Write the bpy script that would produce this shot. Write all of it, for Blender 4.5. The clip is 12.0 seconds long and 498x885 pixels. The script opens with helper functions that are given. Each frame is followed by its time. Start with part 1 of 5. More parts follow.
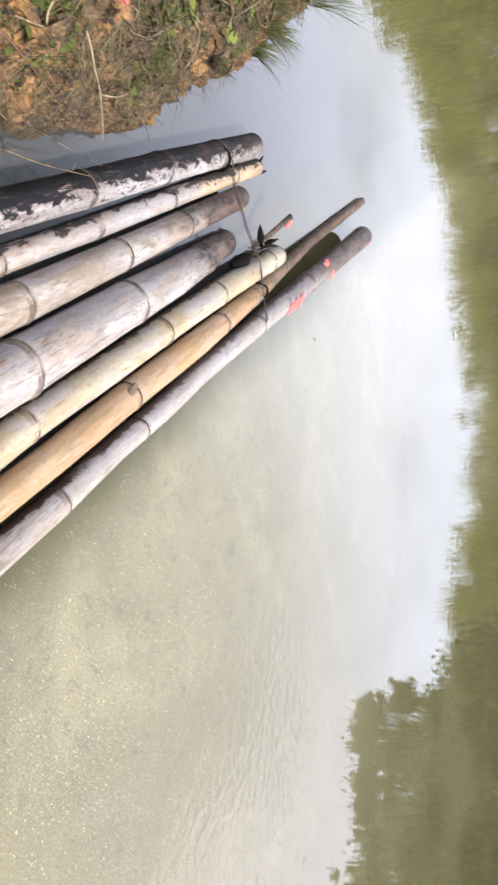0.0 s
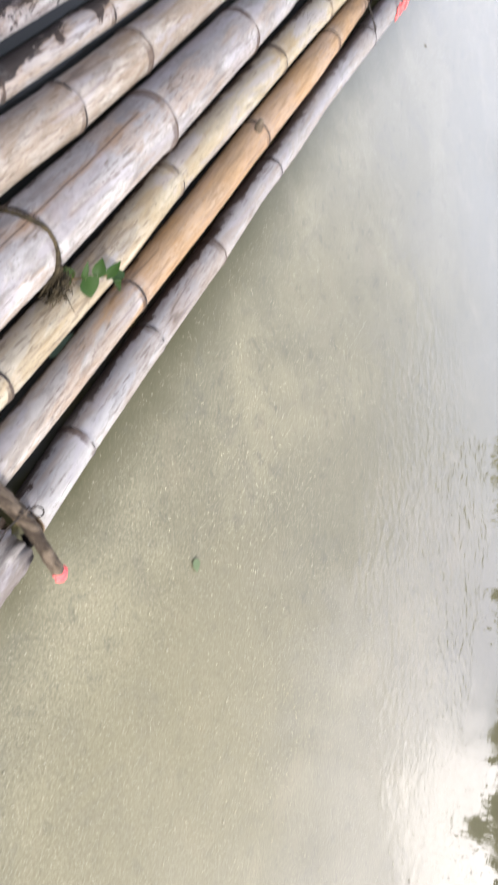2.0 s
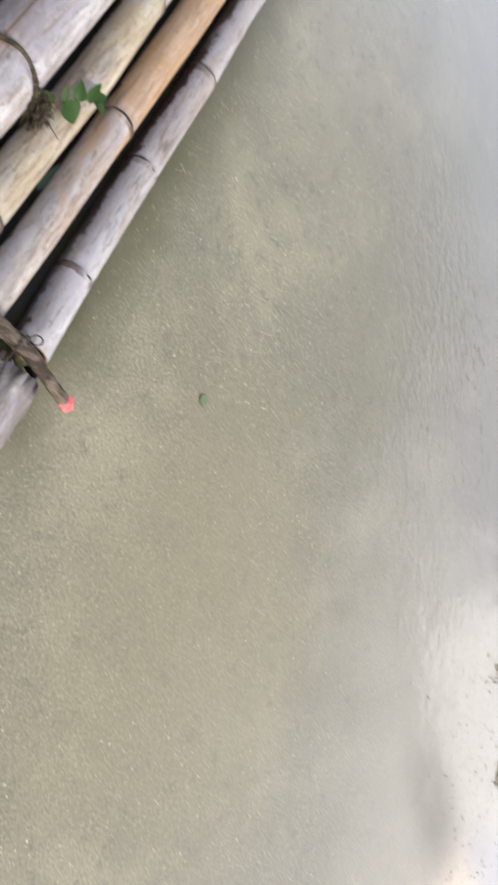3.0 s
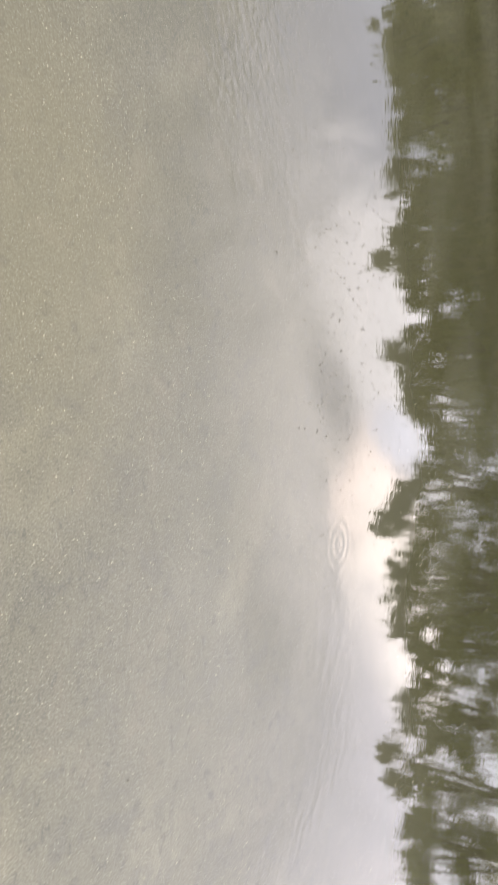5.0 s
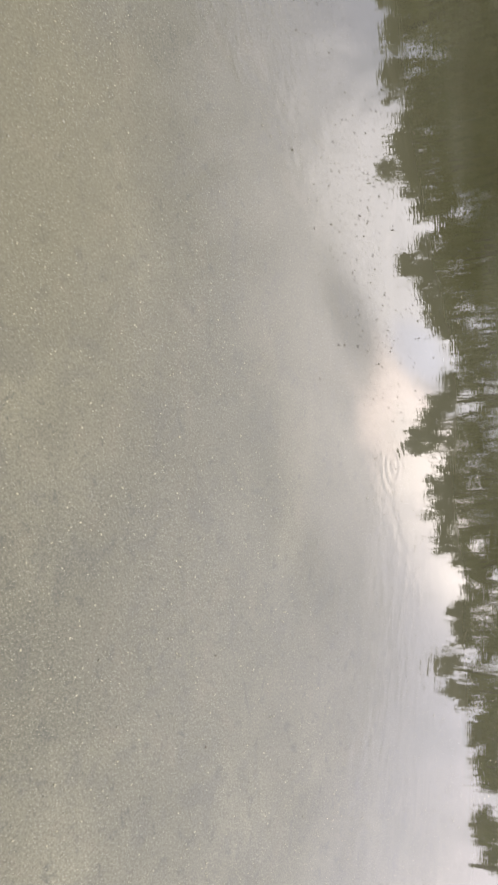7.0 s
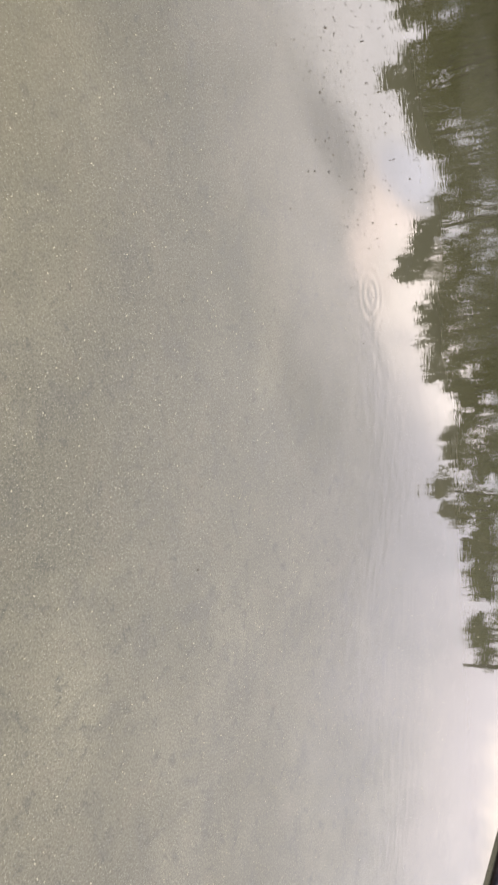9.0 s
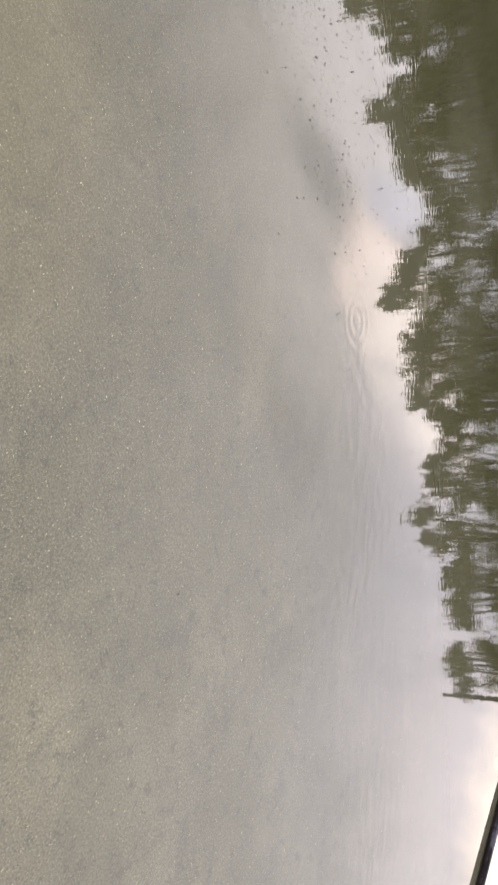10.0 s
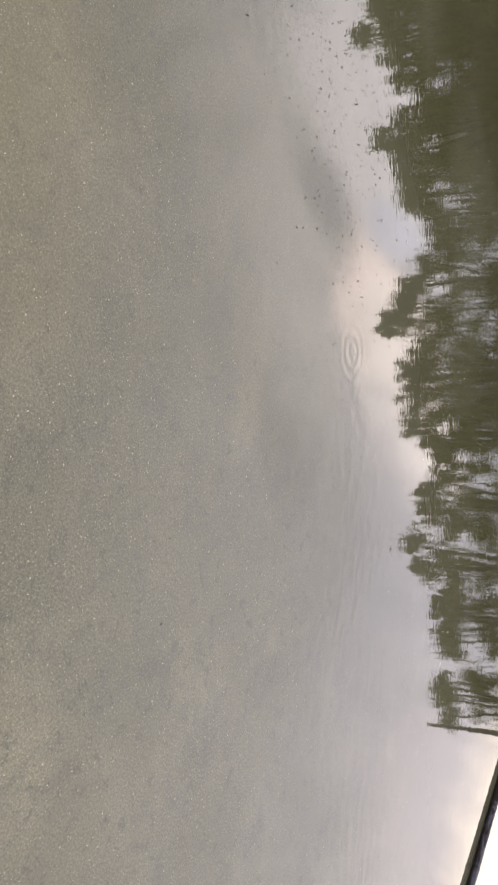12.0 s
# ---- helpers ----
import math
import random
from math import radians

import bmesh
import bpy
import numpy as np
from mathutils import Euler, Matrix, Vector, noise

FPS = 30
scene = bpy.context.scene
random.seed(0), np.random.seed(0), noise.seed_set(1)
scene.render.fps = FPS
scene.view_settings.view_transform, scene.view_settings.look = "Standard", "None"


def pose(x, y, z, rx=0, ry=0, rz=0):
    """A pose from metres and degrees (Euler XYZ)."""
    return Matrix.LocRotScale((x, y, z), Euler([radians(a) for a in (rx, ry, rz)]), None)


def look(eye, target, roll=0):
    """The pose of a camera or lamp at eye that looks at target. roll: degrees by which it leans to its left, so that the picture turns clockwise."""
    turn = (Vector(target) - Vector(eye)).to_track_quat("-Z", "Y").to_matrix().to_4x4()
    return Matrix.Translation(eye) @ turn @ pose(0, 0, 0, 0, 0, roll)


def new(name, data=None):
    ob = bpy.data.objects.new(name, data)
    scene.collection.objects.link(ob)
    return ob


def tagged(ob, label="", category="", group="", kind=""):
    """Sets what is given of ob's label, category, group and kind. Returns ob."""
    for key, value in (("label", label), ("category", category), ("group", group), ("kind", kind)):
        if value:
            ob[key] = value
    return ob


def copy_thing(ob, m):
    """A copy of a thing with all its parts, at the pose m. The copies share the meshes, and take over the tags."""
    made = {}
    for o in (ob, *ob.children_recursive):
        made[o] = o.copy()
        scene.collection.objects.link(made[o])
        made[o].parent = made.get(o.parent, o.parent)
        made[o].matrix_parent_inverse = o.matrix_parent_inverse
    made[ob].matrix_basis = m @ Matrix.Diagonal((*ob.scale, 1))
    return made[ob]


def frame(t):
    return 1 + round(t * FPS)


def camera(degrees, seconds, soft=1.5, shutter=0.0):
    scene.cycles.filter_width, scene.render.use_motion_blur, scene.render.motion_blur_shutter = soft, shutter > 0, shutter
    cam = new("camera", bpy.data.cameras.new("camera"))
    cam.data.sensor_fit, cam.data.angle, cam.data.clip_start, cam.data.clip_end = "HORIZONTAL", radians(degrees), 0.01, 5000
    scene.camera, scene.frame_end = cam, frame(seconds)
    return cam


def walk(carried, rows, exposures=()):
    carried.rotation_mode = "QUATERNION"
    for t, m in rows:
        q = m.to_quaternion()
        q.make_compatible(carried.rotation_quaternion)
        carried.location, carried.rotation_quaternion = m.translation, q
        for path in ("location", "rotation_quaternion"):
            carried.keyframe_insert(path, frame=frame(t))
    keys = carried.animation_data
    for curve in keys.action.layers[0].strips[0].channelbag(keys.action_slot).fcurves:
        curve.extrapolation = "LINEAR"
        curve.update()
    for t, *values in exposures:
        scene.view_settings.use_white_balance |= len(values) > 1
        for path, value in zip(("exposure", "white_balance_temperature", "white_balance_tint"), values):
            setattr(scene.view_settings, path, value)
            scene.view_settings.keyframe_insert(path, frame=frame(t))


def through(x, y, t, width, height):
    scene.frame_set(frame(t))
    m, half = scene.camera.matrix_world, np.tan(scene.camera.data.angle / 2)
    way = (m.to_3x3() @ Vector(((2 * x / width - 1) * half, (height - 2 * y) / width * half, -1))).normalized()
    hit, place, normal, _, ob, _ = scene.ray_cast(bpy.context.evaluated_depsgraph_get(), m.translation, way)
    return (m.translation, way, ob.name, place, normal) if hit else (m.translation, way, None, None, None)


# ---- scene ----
# ---- camera ----
cam = camera(33.8, 12.0, soft=2.3, shutter=0.5)
PATH = [
    (0, (0.231, -1.236, 1.171), (-1.051, 0.030, 0.303), 86.0),
    (0.5, (0.233, -1.235, 1.135), (-1.054, -0.018, 0.206), 85.4),
    (1, (0.254, -1.248, 1.101), (-0.935, 0.005, 0.092), 83.3),
    (1.5, (0.335, -1.279, 1.125), (-0.643, 0.080, 0.030), 82.0),
    (2, (0.360, -1.264, 1.109), (-0.408, 0.180, -0.043), 84.9),
    (2.5, (0.418, -1.232, 1.117), (-0.191, 0.240, -0.093), 86.8),
    (3, (0.444, -1.216, 1.150), (-0.035, 0.296, -0.068), 88.0),
    (3.2, (0.467, -1.251, 1.194), (0.052, 0.307, 0.010), 89.6),
    (3.4, (0.556, -1.278, 1.253), (0.216, 0.336, 0.121), 89.2),
    (3.5, (0.575, -1.258, 1.258), (0.283, 0.389, 0.161), 89.6),
    (3.7, (0.613, -1.217, 1.273), (0.417, 0.485, 0.242), 90.4),
    (5.3, (0.622, -1.208, 1.290), (1.069, 0.466, 0.291), 91.6),
    (5.5, (0.632, -1.208, 1.266), (1.112, 0.452, 0.257), 91.0),
    (6, (0.630, -1.144, 1.227), (1.192, 0.471, 0.188), 92.8),
    (6.5, (0.652, -1.085, 1.167), (1.163, 0.534, 0.108), 88.5),
    (7, (0.685, -1.033, 1.125), (1.199, 0.600, 0.091), 87.8),
    (7.2, (0.693, -1.021, 1.126), (1.253, 0.588, 0.080), 90.3),
    (8.8, (0.689, -1.038, 1.213), (1.559, 0.426, 0.164), 92.1),
    (9, (0.692, -1.052, 1.187), (1.562, 0.428, 0.162), 90.8),
    (9.5, (0.714, -1.051, 1.173), (1.574, 0.450, 0.170), 90.5),
    (10, (0.699, -1.043, 1.176), (1.527, 0.485, 0.187), 91.0),
    (10.5, (0.696, -1.032, 1.180), (1.496, 0.519, 0.203), 91.4),
    (11, (0.693, -1.023, 1.174), (1.482, 0.536, 0.200), 91.5),
    (11.5, (0.695, -1.022, 1.161), (1.485, 0.537, 0.188), 91.2),
    (12, (0.686, -1.011, 1.172), (1.474, 0.546, 0.195), 92.3),
]
walk(cam, [(t, look(eye, target, roll)) for t, eye, target, roll in PATH],
     exposures=[(0.0, 0.8, 6760, 11), (0.8, 0.73, 6750, 11), (1.6, 0.53, 6620, 11), (2.5, 0.48, 6450, 12), (3.2, 0.06, 6420, 12), (3.5, -0.06, 6450, 14), (3.7, -0.16, 6450, 14),
                (5.3, 0.08, 6450, 14), (6.5, -0.22, 6450, 14), (7.2, -0.14, 6450, 13), (9.0, -0.21, 6500, 15), (11.0, -0.42, 6500, 16), (12.0, -0.5, 6500, 16)])


# ---- node helpers ----
class Graph:
    """Short-hand for building a node tree."""

    def __init__(self, tree):
        self.tree = tree

    def node(self, kind, inputs=None):
        n = self.tree.nodes.new(kind)
        for key, value in (inputs or {}).items():
            self.feed(n.inputs[key], value)
        return n

    def feed(self, socket, value):
        if isinstance(value, bpy.types.NodeSocket):
            self.tree.links.new(value, socket)
        elif value is not None:
            if isinstance(value, (tuple, list)) and len(value) == 3 and socket.type == "RGBA":
                value = (*value, 1.0)
            socket.default_value = value

    def math(self, op, a, b=None, c=None, clamp=False):
        n = self.node("ShaderNodeMath")
        n.operation, n.use_clamp = op, clamp
        for i, value in enumerate((a, b, c)):
            if value is not None:
                self.feed(n.inputs[i], value)
        return n.outputs[0]

    def vec(self, op, a, b=None, scale=None):
        n = self.node("ShaderNodeVectorMath")
        n.operation = op
        self.feed(n.inputs[0], a)
        if b is not None:
            self.feed(n.inputs[1], b)
        if scale is not None:
            self.feed(n.inputs[3], scale)
        return n.outputs[1] if op in ("DOT_PRODUCT", "LENGTH", "DISTANCE") else n.outputs[0]

    def noise(self, vector, scale, detail=4.0, rough=0.55, distortion=0.0):
        return self.node("ShaderNodeTexNoise", {"Vector": vector, "Scale": scale, "Detail": detail, "Roughness": rough, "Distortion": distortion}).outputs[0]

    def ramp(self, value, a, b, lo=0.0, hi=1.0):
        n = self.node("ShaderNodeMapRange", {"Value": value, "From Min": a, "From Max": b, "To Min": lo, "To Max": hi})
        n.interpolation_type = "SMOOTHSTEP"
        return n.outputs[0]

    def mix(self, factor, a, b, mode="MIX"):
        n = self.node("ShaderNodeMix")
        n.data_type, n.blend_type = "RGBA", mode
        self.feed(n.inputs[0], factor)
        self.feed(n.inputs[6], a)
        self.feed(n.inputs[7], b)
        return n.outputs[2]

    def scaled(self, vector, sx, sy, sz):
        return self.node("ShaderNodeMapping", {"Vector": vector, "Scale": (sx, sy, sz)}).outputs[0]


def compass(heading, elevation):
    """The unit vector of a heading (degrees clockwise from +y) and an elevation."""
    h, e = radians(heading), radians(elevation)
    return Vector((math.sin(h) * math.cos(e), math.cos(h) * math.cos(e), math.sin(e)))


# ---- world and sun ----
SUN_HEADING, SUN_ELEVATION = 78.0, 42.0
world = bpy.data.worlds.new("sky")
scene.world = world
world.use_nodes = True
g = Graph(world.node_tree)
world.node_tree.nodes.clear()
way = g.node("ShaderNodeTexCoord").outputs["Generated"]
sky = g.node("ShaderNodeTexSky")
sky.sky_type, sky.sun_disc, sky.sun_elevation, sky.sun_rotation = "NISHITA", False, radians(SUN_ELEVATION), radians(SUN_HEADING)
sky.dust_density = 2.0
clear = g.vec("SCALE", sky.outputs[0], scale=0.11)
split = g.node("ShaderNodeSeparateXYZ", {"Vector": way})
up = g.math("MAXIMUM", split.outputs[2], 0.03)
flat = g.node("ShaderNodeCombineXYZ", {"X": g.math("DIVIDE", split.outputs[0], g.math("ADD", up, 0.12)),
                                       "Y": g.math("DIVIDE", split.outputs[1], g.math("ADD", up, 0.12)), "Z": 0.0}).outputs[0]
billow = g.noise(flat, 1.1, 5.0, 0.55, 0.25)
# thin overcast, brightest low down towards the sun
tufts = g.noise(way, 5.5, 6.0, 0.6, 0.3)
low = g.ramp(split.outputs[2], 0.1, 0.8, 1.0, 0.0)
sunward = g.ramp(g.vec("DOT_PRODUCT", way, tuple(compass(70, 8))), -0.2, 1.0)
veil = g.mix(low, (0.58, 0.64, 0.82), (1.6, 1.7, 2.04))
veil = g.mix(g.math("MULTIPLY", sunward, 0.35), veil, (3.6, 3.4, 3.4))
shade = g.math("MULTIPLY", g.ramp(billow, 0.38, 0.66, 0.9, 1.06), g.ramp(tufts, 0.34, 0.68, 0.93, 1.06))
shade = g.math("MULTIPLY", shade, g.ramp(split.outputs[2], 0.12, 0.34, 0.76, 1.0))
veil = g.vec("SCALE", veil, scale=shade)


curls = g.noise(way, 15.0, 6.0, 0.62, 0.5)


def bank_of_cloud(veil, colour, heading, elevation, wide, tall, gain, ragged=1.0, edge=0.5, tilt=0.0):
    """One cloud of the sky, an uneven oval round a direction, its long side tilted; its colour is blended over the veil."""
    mid = compass(heading, elevation)
    side = Vector((math.cos(radians(heading)), -math.sin(radians(heading)), 0.0))
    top = side.cross(mid)
    side, top = side * math.cos(radians(tilt)) + top * math.sin(radians(tilt)), top * math.cos(radians(tilt)) - side * math.sin(radians(tilt))
    a = g.math("DIVIDE", g.vec("DOT_PRODUCT", way, tuple(side)), math.tan(radians(wide)))
    b = g.math("DIVIDE", g.vec("DOT_PRODUCT", way, tuple(top)), math.tan(radians(tall)))
    r = g.math("SQRT", g.math("ADD", g.math("MULTIPLY", a, a), g.math("MULTIPLY", b, b)))
    r = g.math("ADD", r, g.math("MULTIPLY", g.math("SUBTRACT", tufts, 0.5), 1.5 * ragged))
    r = g.math("ADD", r, g.math("MULTIPLY", g.math("SUBTRACT", curls, 0.5), 1.3 * ragged))
    front = g.math("GREATER_THAN", g.vec("DOT_PRODUCT", way, tuple(mid)), 0.3)
    mask = g.math("MULTIPLY", g.math("MULTIPLY", g.ramp(r, 1.0 - edge, 1.0 + edge, 1.0, 0.0), gain), front)
    return g.mix(mask, veil, colour)


# broad uneven brightness of the overcast
veil = bank_of_cloud(veil, (2.1, 2.3, 2.95), -72, 24, 34, 9.0, 0.8, 0.5, 0.7)
veil = bank_of_cloud(veil, (1.1, 1.08, 1.25), -12, 33, 20, 12.0, 0.5, 0.5, 0.8)
veil = bank_of_cloud(veil, (3.5, 3.45, 3.75), 30, 30, 26, 11.0, 0.75, 0.8, 0.8)
veil = bank_of_cloud(veil, (1.7, 1.68, 1.95), 2, 28.5, 8, 2.6, 0.5, 0.8, 0.7)
veil = bank_of_cloud(veil, (1.9, 1.88, 2.15), 23, 28, 7, 2.2, 0.5, 0.8, 0.7, -12)
veil = bank_of_cloud(veil, (1.95, 1.97, 2.4), -13, 23, 9, 5.0, 0.9)
# the torn bright cloud low over the trees
veil = bank_of_cloud(veil, (4.1, 3.9, 3.95), 8, 24.5, 14, 5.4, 0.75, 0.9, 0.85, -14)
veil = bank_of_cloud(veil, (5.2, 4.95, 5.0), 3, 20.5, 9.5, 3.6, 0.9, 0.9, 0.5, -10)
veil = bank_of_cloud(veil, (4.6, 4.3, 4.35), 22, 22.5, 12, 3.4, 0.65, 0.9, 0.8, -20)
veil = bank_of_cloud(veil, (8.2, 6.9, 6.3), 16.6, 20.6, 5.0, 2.7, 0.95, 0.9, 0.5, -15)
veil = bank_of_cloud(veil, (7.2, 6.5, 6.0), 23, 18.4, 8.5, 2.6, 0.95, 0.8, 0.45, -16)
veil = bank_of_cloud(veil, (4.4, 4.4, 4.95), 11.6, 19.2, 2.4, 1.4, 0.85, 0.7, 0.5, -30)
veil = bank_of_cloud(veil, (1.75, 1.72, 1.98), 8.3, 23.6, 3.8, 1.3, 0.7, 1.0, 0.65, -17)
veil = bank_of_cloud(veil, (3.1, 3.0, 3.4), 38, 21, 11, 6.0, 0.75, 1.0, 0.6)
veil = bank_of_cloud(veil, (3.7, 3.4, 3.5), 50, 15, 10, 4.0, 0.7, 1.0, 0.6)
veil = bank_of_cloud(veil, (8.5, 7.2, 5.4), 57, 6.9, 16, 4.6, 0.95, 0.6, 0.6)
cover = g.ramp(billow, 0.25, 0.5, 0.62, 0.95)
both = g.mix(cover, clear, veil)
back = g.node("ShaderNodeBackground", {"Color": both, "Strength": 1.0})
world.node_tree.links.new(back.outputs[0], g.node("ShaderNodeOutputWorld").inputs[0])

sun_data = bpy.data.lights.new("sun", "SUN")
sun_data.energy, sun_data.angle, sun_data.color = 4.0, radians(4.0), (1.0, 0.95, 0.88)
sun = new("sun", sun_data)
sun.matrix_world = look(compass(SUN_HEADING, SUN_ELEVATION) * 60, (0, 0, 0))


# ---- materials ----
def material(name, build, rough=0.8, **settings):
    """A principled material; build(g, coords) gives colour and, if wanted, roughness and a height for fine relief."""
    mat = bpy.data.materials.new(name)
    mat.use_nodes = True
    g = Graph(mat.node_tree)
    shader = mat.node_tree.nodes["Principled BSDF"]
    coords = g.node("ShaderNodeTexCoord")
    made = build(g, coords)
    g.feed(shader.inputs["Base Color"], made["colour"])
    g.feed(shader.inputs["Roughness"], made.get("rough", rough))
    if "height" in made:
        bump = g.node("ShaderNodeBump", {"Height": made["height"], "Strength": made.get("strength", 0.5), "Distance": made.get("distance", 0.004)})
        g.feed(shader.inputs["Normal"], bump.outputs[0])
    for key, value in settings.items():
        g.feed(shader.inputs[key.replace("_", " ")], value)
    return mat


def bamboo(name, base, pale, stain, mould=0.0, mould_cut=0.56, mould_bias=0.0, tint=None, joints=(), char=None, girth=0.036, slimy=0.6, split=None):
    """Weathered bamboo, the culm along the object's x axis: long grain, drying cracks, pale bloom, rust stains, black mould, a wet foot."""
    def build(g, coords):
        ob = coords.outputs["Object"]
        grain = g.noise(g.scaled(ob, 9.0, 90.0, 90.0), 1.0, 7.0, 0.7)
        fibre = g.noise(g.scaled(ob, 26.0, 300.0, 300.0), 1.0, 4.0, 0.75)
        patch = g.noise(g.scaled(ob, 5.0, 16.0, 16.0), 1.0, 5.0, 0.6, 0.4)
        blot = g.noise(g.scaled(ob, 13.0, 30.0, 30.0), 1.0, 6.0, 0.65, 0.6)
        speck = g.noise(g.scaled(ob, 70.0, 120.0, 120.0), 1.0, 3.0, 0.6)
        reach = g.noise(g.scaled(ob, 2.6, 5.0, 5.0), 1.0, 3.0, 0.5)
        colour = g.mix(g.ramp(g.math("ADD", g.math("MULTIPLY", patch, 0.5), g.math("ADD", g.math("MULTIPLY", reach, 0.25), g.math("MULTIPLY", blot, 0.25))), 0.465, 0.555), base, pale)
        colour = g.mix(g.math("MULTIPLY", g.ramp(g.noise(g.scaled(ob, 7.0, 40.0, 40.0), 1.3, 5.0, 0.65, 0.8), 0.54, 0.72), 0.75), colour, stain)
        colour = g.mix(g.math("MULTIPLY", g.ramp(grain, 0.52, 0.72), 0.15), colour, (0.13, 0.1, 0.08))
        cloudy = g.noise(g.scaled(ob, 6.0, 22.0, 22.0), 2.1, 6.0, 0.7, 0.5)
        colour = g.mix(g.math("MULTIPLY", g.ramp(cloudy, 0.5, 0.64), 0.6), colour, tuple(v * 0.55 for v in base))
        colour = g.mix(g.math("MULTIPLY", g.ramp(cloudy, 0.46, 0.32), 0.6), colour, (0.42, 0.405, 0.385))
        colour = g.mix(g.math("MULTIPLY", g.ramp(fibre, 0.45, 0.7), 0.12), colour, (0.43, 0.4, 0.36))
        colour = g.mix(g.math("MULTIPLY", g.ramp(speck, 0.63, 0.7), 0.6), colour, (0.07, 0.055, 0.045))
        # broad soft weathering, tan in one stretch and pale in the next
        broad = g.noise(g.scaled(ob, 3.2, 13.0, 13.0), 1.0, 4.0, 0.6, 0.7)
        colour = g.mix(g.math("MULTIPLY", g.ramp(broad, 0.5, 0.66), 0.42), colour, tuple(0.55 * v + 0.45 * w for v, w in zip(base, stain)))
        colour = g.mix(g.math("MULTIPLY", g.ramp(broad, 0.46, 0.32), 0.4), colour, tuple(0.95 * v for v in pale))
        # weathered grey plus cool shade painted on the bank flank, rust where water ran
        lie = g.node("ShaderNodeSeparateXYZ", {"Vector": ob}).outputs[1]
        weathered_shade = g.ramp(g.math("ADD", g.math("MULTIPLY", lie, 9.0), g.math("ADD", g.math("MULTIPLY", patch, 0.9), g.math("MULTIPLY", reach, 0.5))), 0.6, 1.0)
        colour = g.mix(g.math("MULTIPLY", weathered_shade, 0.62), colour, tuple(0.5 * v + 0.5 * w for v, w in zip(base, (0.1, 0.096, 0.115))))
        rust = g.ramp(g.noise(g.scaled(ob, 2.2, 26.0, 26.0), 1.0, 4.0, 0.6, 0.6), 0.54, 0.68)
        colour = g.mix(g.math("MULTIPLY", rust, 0.5), colour, stain)
        # the skin peels in ragged patches: lilac grey beneath, tan where sap has dried
        peel = g.math("ADD", g.noise(g.scaled(ob, 4.5, 17.0, 17.0), 1.0, 5.0, 0.6, 0.9), g.math("MULTIPLY", g.math("SUBTRACT", grain, 0.5), 0.14))
        dry = tuple(0.75 * v + 0.25 * w for v, w in zip(stain, base))
        colour = g.mix(g.ramp(peel, 0.54, 0.62, 0.0, 0.6), colour, g.mix(g.ramp(fibre, 0.4, 0.65), dry, tuple(0.5 * v + 0.5 * w for v, w in zip(dry, pale))))
        colour = g.mix(g.ramp(peel, 0.47, 0.4, 0.0, 0.5), colour, (0.275, 0.262, 0.285))
        colour = g.mix(g.math("MULTIPLY", g.ramp(grain, 0.54, 0.66), g.ramp(broad, 0.42, 0.56, 0.1, 0.45)), colour, (0.125, 0.095, 0.078))
        dash = g.noise(g.scaled(ob, 22.0, 190.0, 190.0), 1.0, 3.0, 0.6, 0.3)
        colour = g.mix(g.math("MULTIPLY", g.math("MULTIPLY", g.ramp(dash, 0.57, 0.65), g.ramp(patch, 0.4, 0.55)), 0.6), colour, (0.08, 0.056, 0.042))
        dapple = g.noise(g.scaled(ob, 60.0, 75.0, 75.0), 1.0, 4.0, 0.7)
        colour = g.mix(g.math("MULTIPLY", g.ramp(dapple, 0.5, 0.66), 0.22), colour, tuple(v * 0.5 for v in base))
        if tint:
            tinted = g.ramp(g.math("ADD", g.node("ShaderNodeSeparateXYZ", {"Vector": ob}).outputs[0], g.math("MULTIPLY", g.math("SUBTRACT", patch, 0.5), 0.8)), tint[0], tint[1], 0.0, tint[3])
            colour = g.mix(tinted, colour, g.mix(g.ramp(grain, 0.35, 0.65), tint[2], tuple(v * 0.62 for v in tint[2])))
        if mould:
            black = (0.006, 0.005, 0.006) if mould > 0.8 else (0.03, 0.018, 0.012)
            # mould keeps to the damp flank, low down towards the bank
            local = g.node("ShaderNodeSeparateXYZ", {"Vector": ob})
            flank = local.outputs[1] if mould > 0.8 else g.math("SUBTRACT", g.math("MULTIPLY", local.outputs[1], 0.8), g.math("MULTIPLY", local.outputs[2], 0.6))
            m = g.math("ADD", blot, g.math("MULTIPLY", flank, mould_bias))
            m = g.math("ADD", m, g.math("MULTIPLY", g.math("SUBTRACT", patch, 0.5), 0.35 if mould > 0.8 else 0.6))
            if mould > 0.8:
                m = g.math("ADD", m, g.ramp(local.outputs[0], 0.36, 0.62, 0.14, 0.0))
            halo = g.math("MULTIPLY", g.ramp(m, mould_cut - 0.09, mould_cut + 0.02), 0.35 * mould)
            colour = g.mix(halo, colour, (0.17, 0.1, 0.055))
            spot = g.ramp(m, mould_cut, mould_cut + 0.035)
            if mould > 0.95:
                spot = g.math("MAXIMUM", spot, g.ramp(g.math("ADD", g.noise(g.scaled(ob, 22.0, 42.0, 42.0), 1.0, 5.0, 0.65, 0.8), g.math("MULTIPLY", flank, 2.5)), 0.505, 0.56))
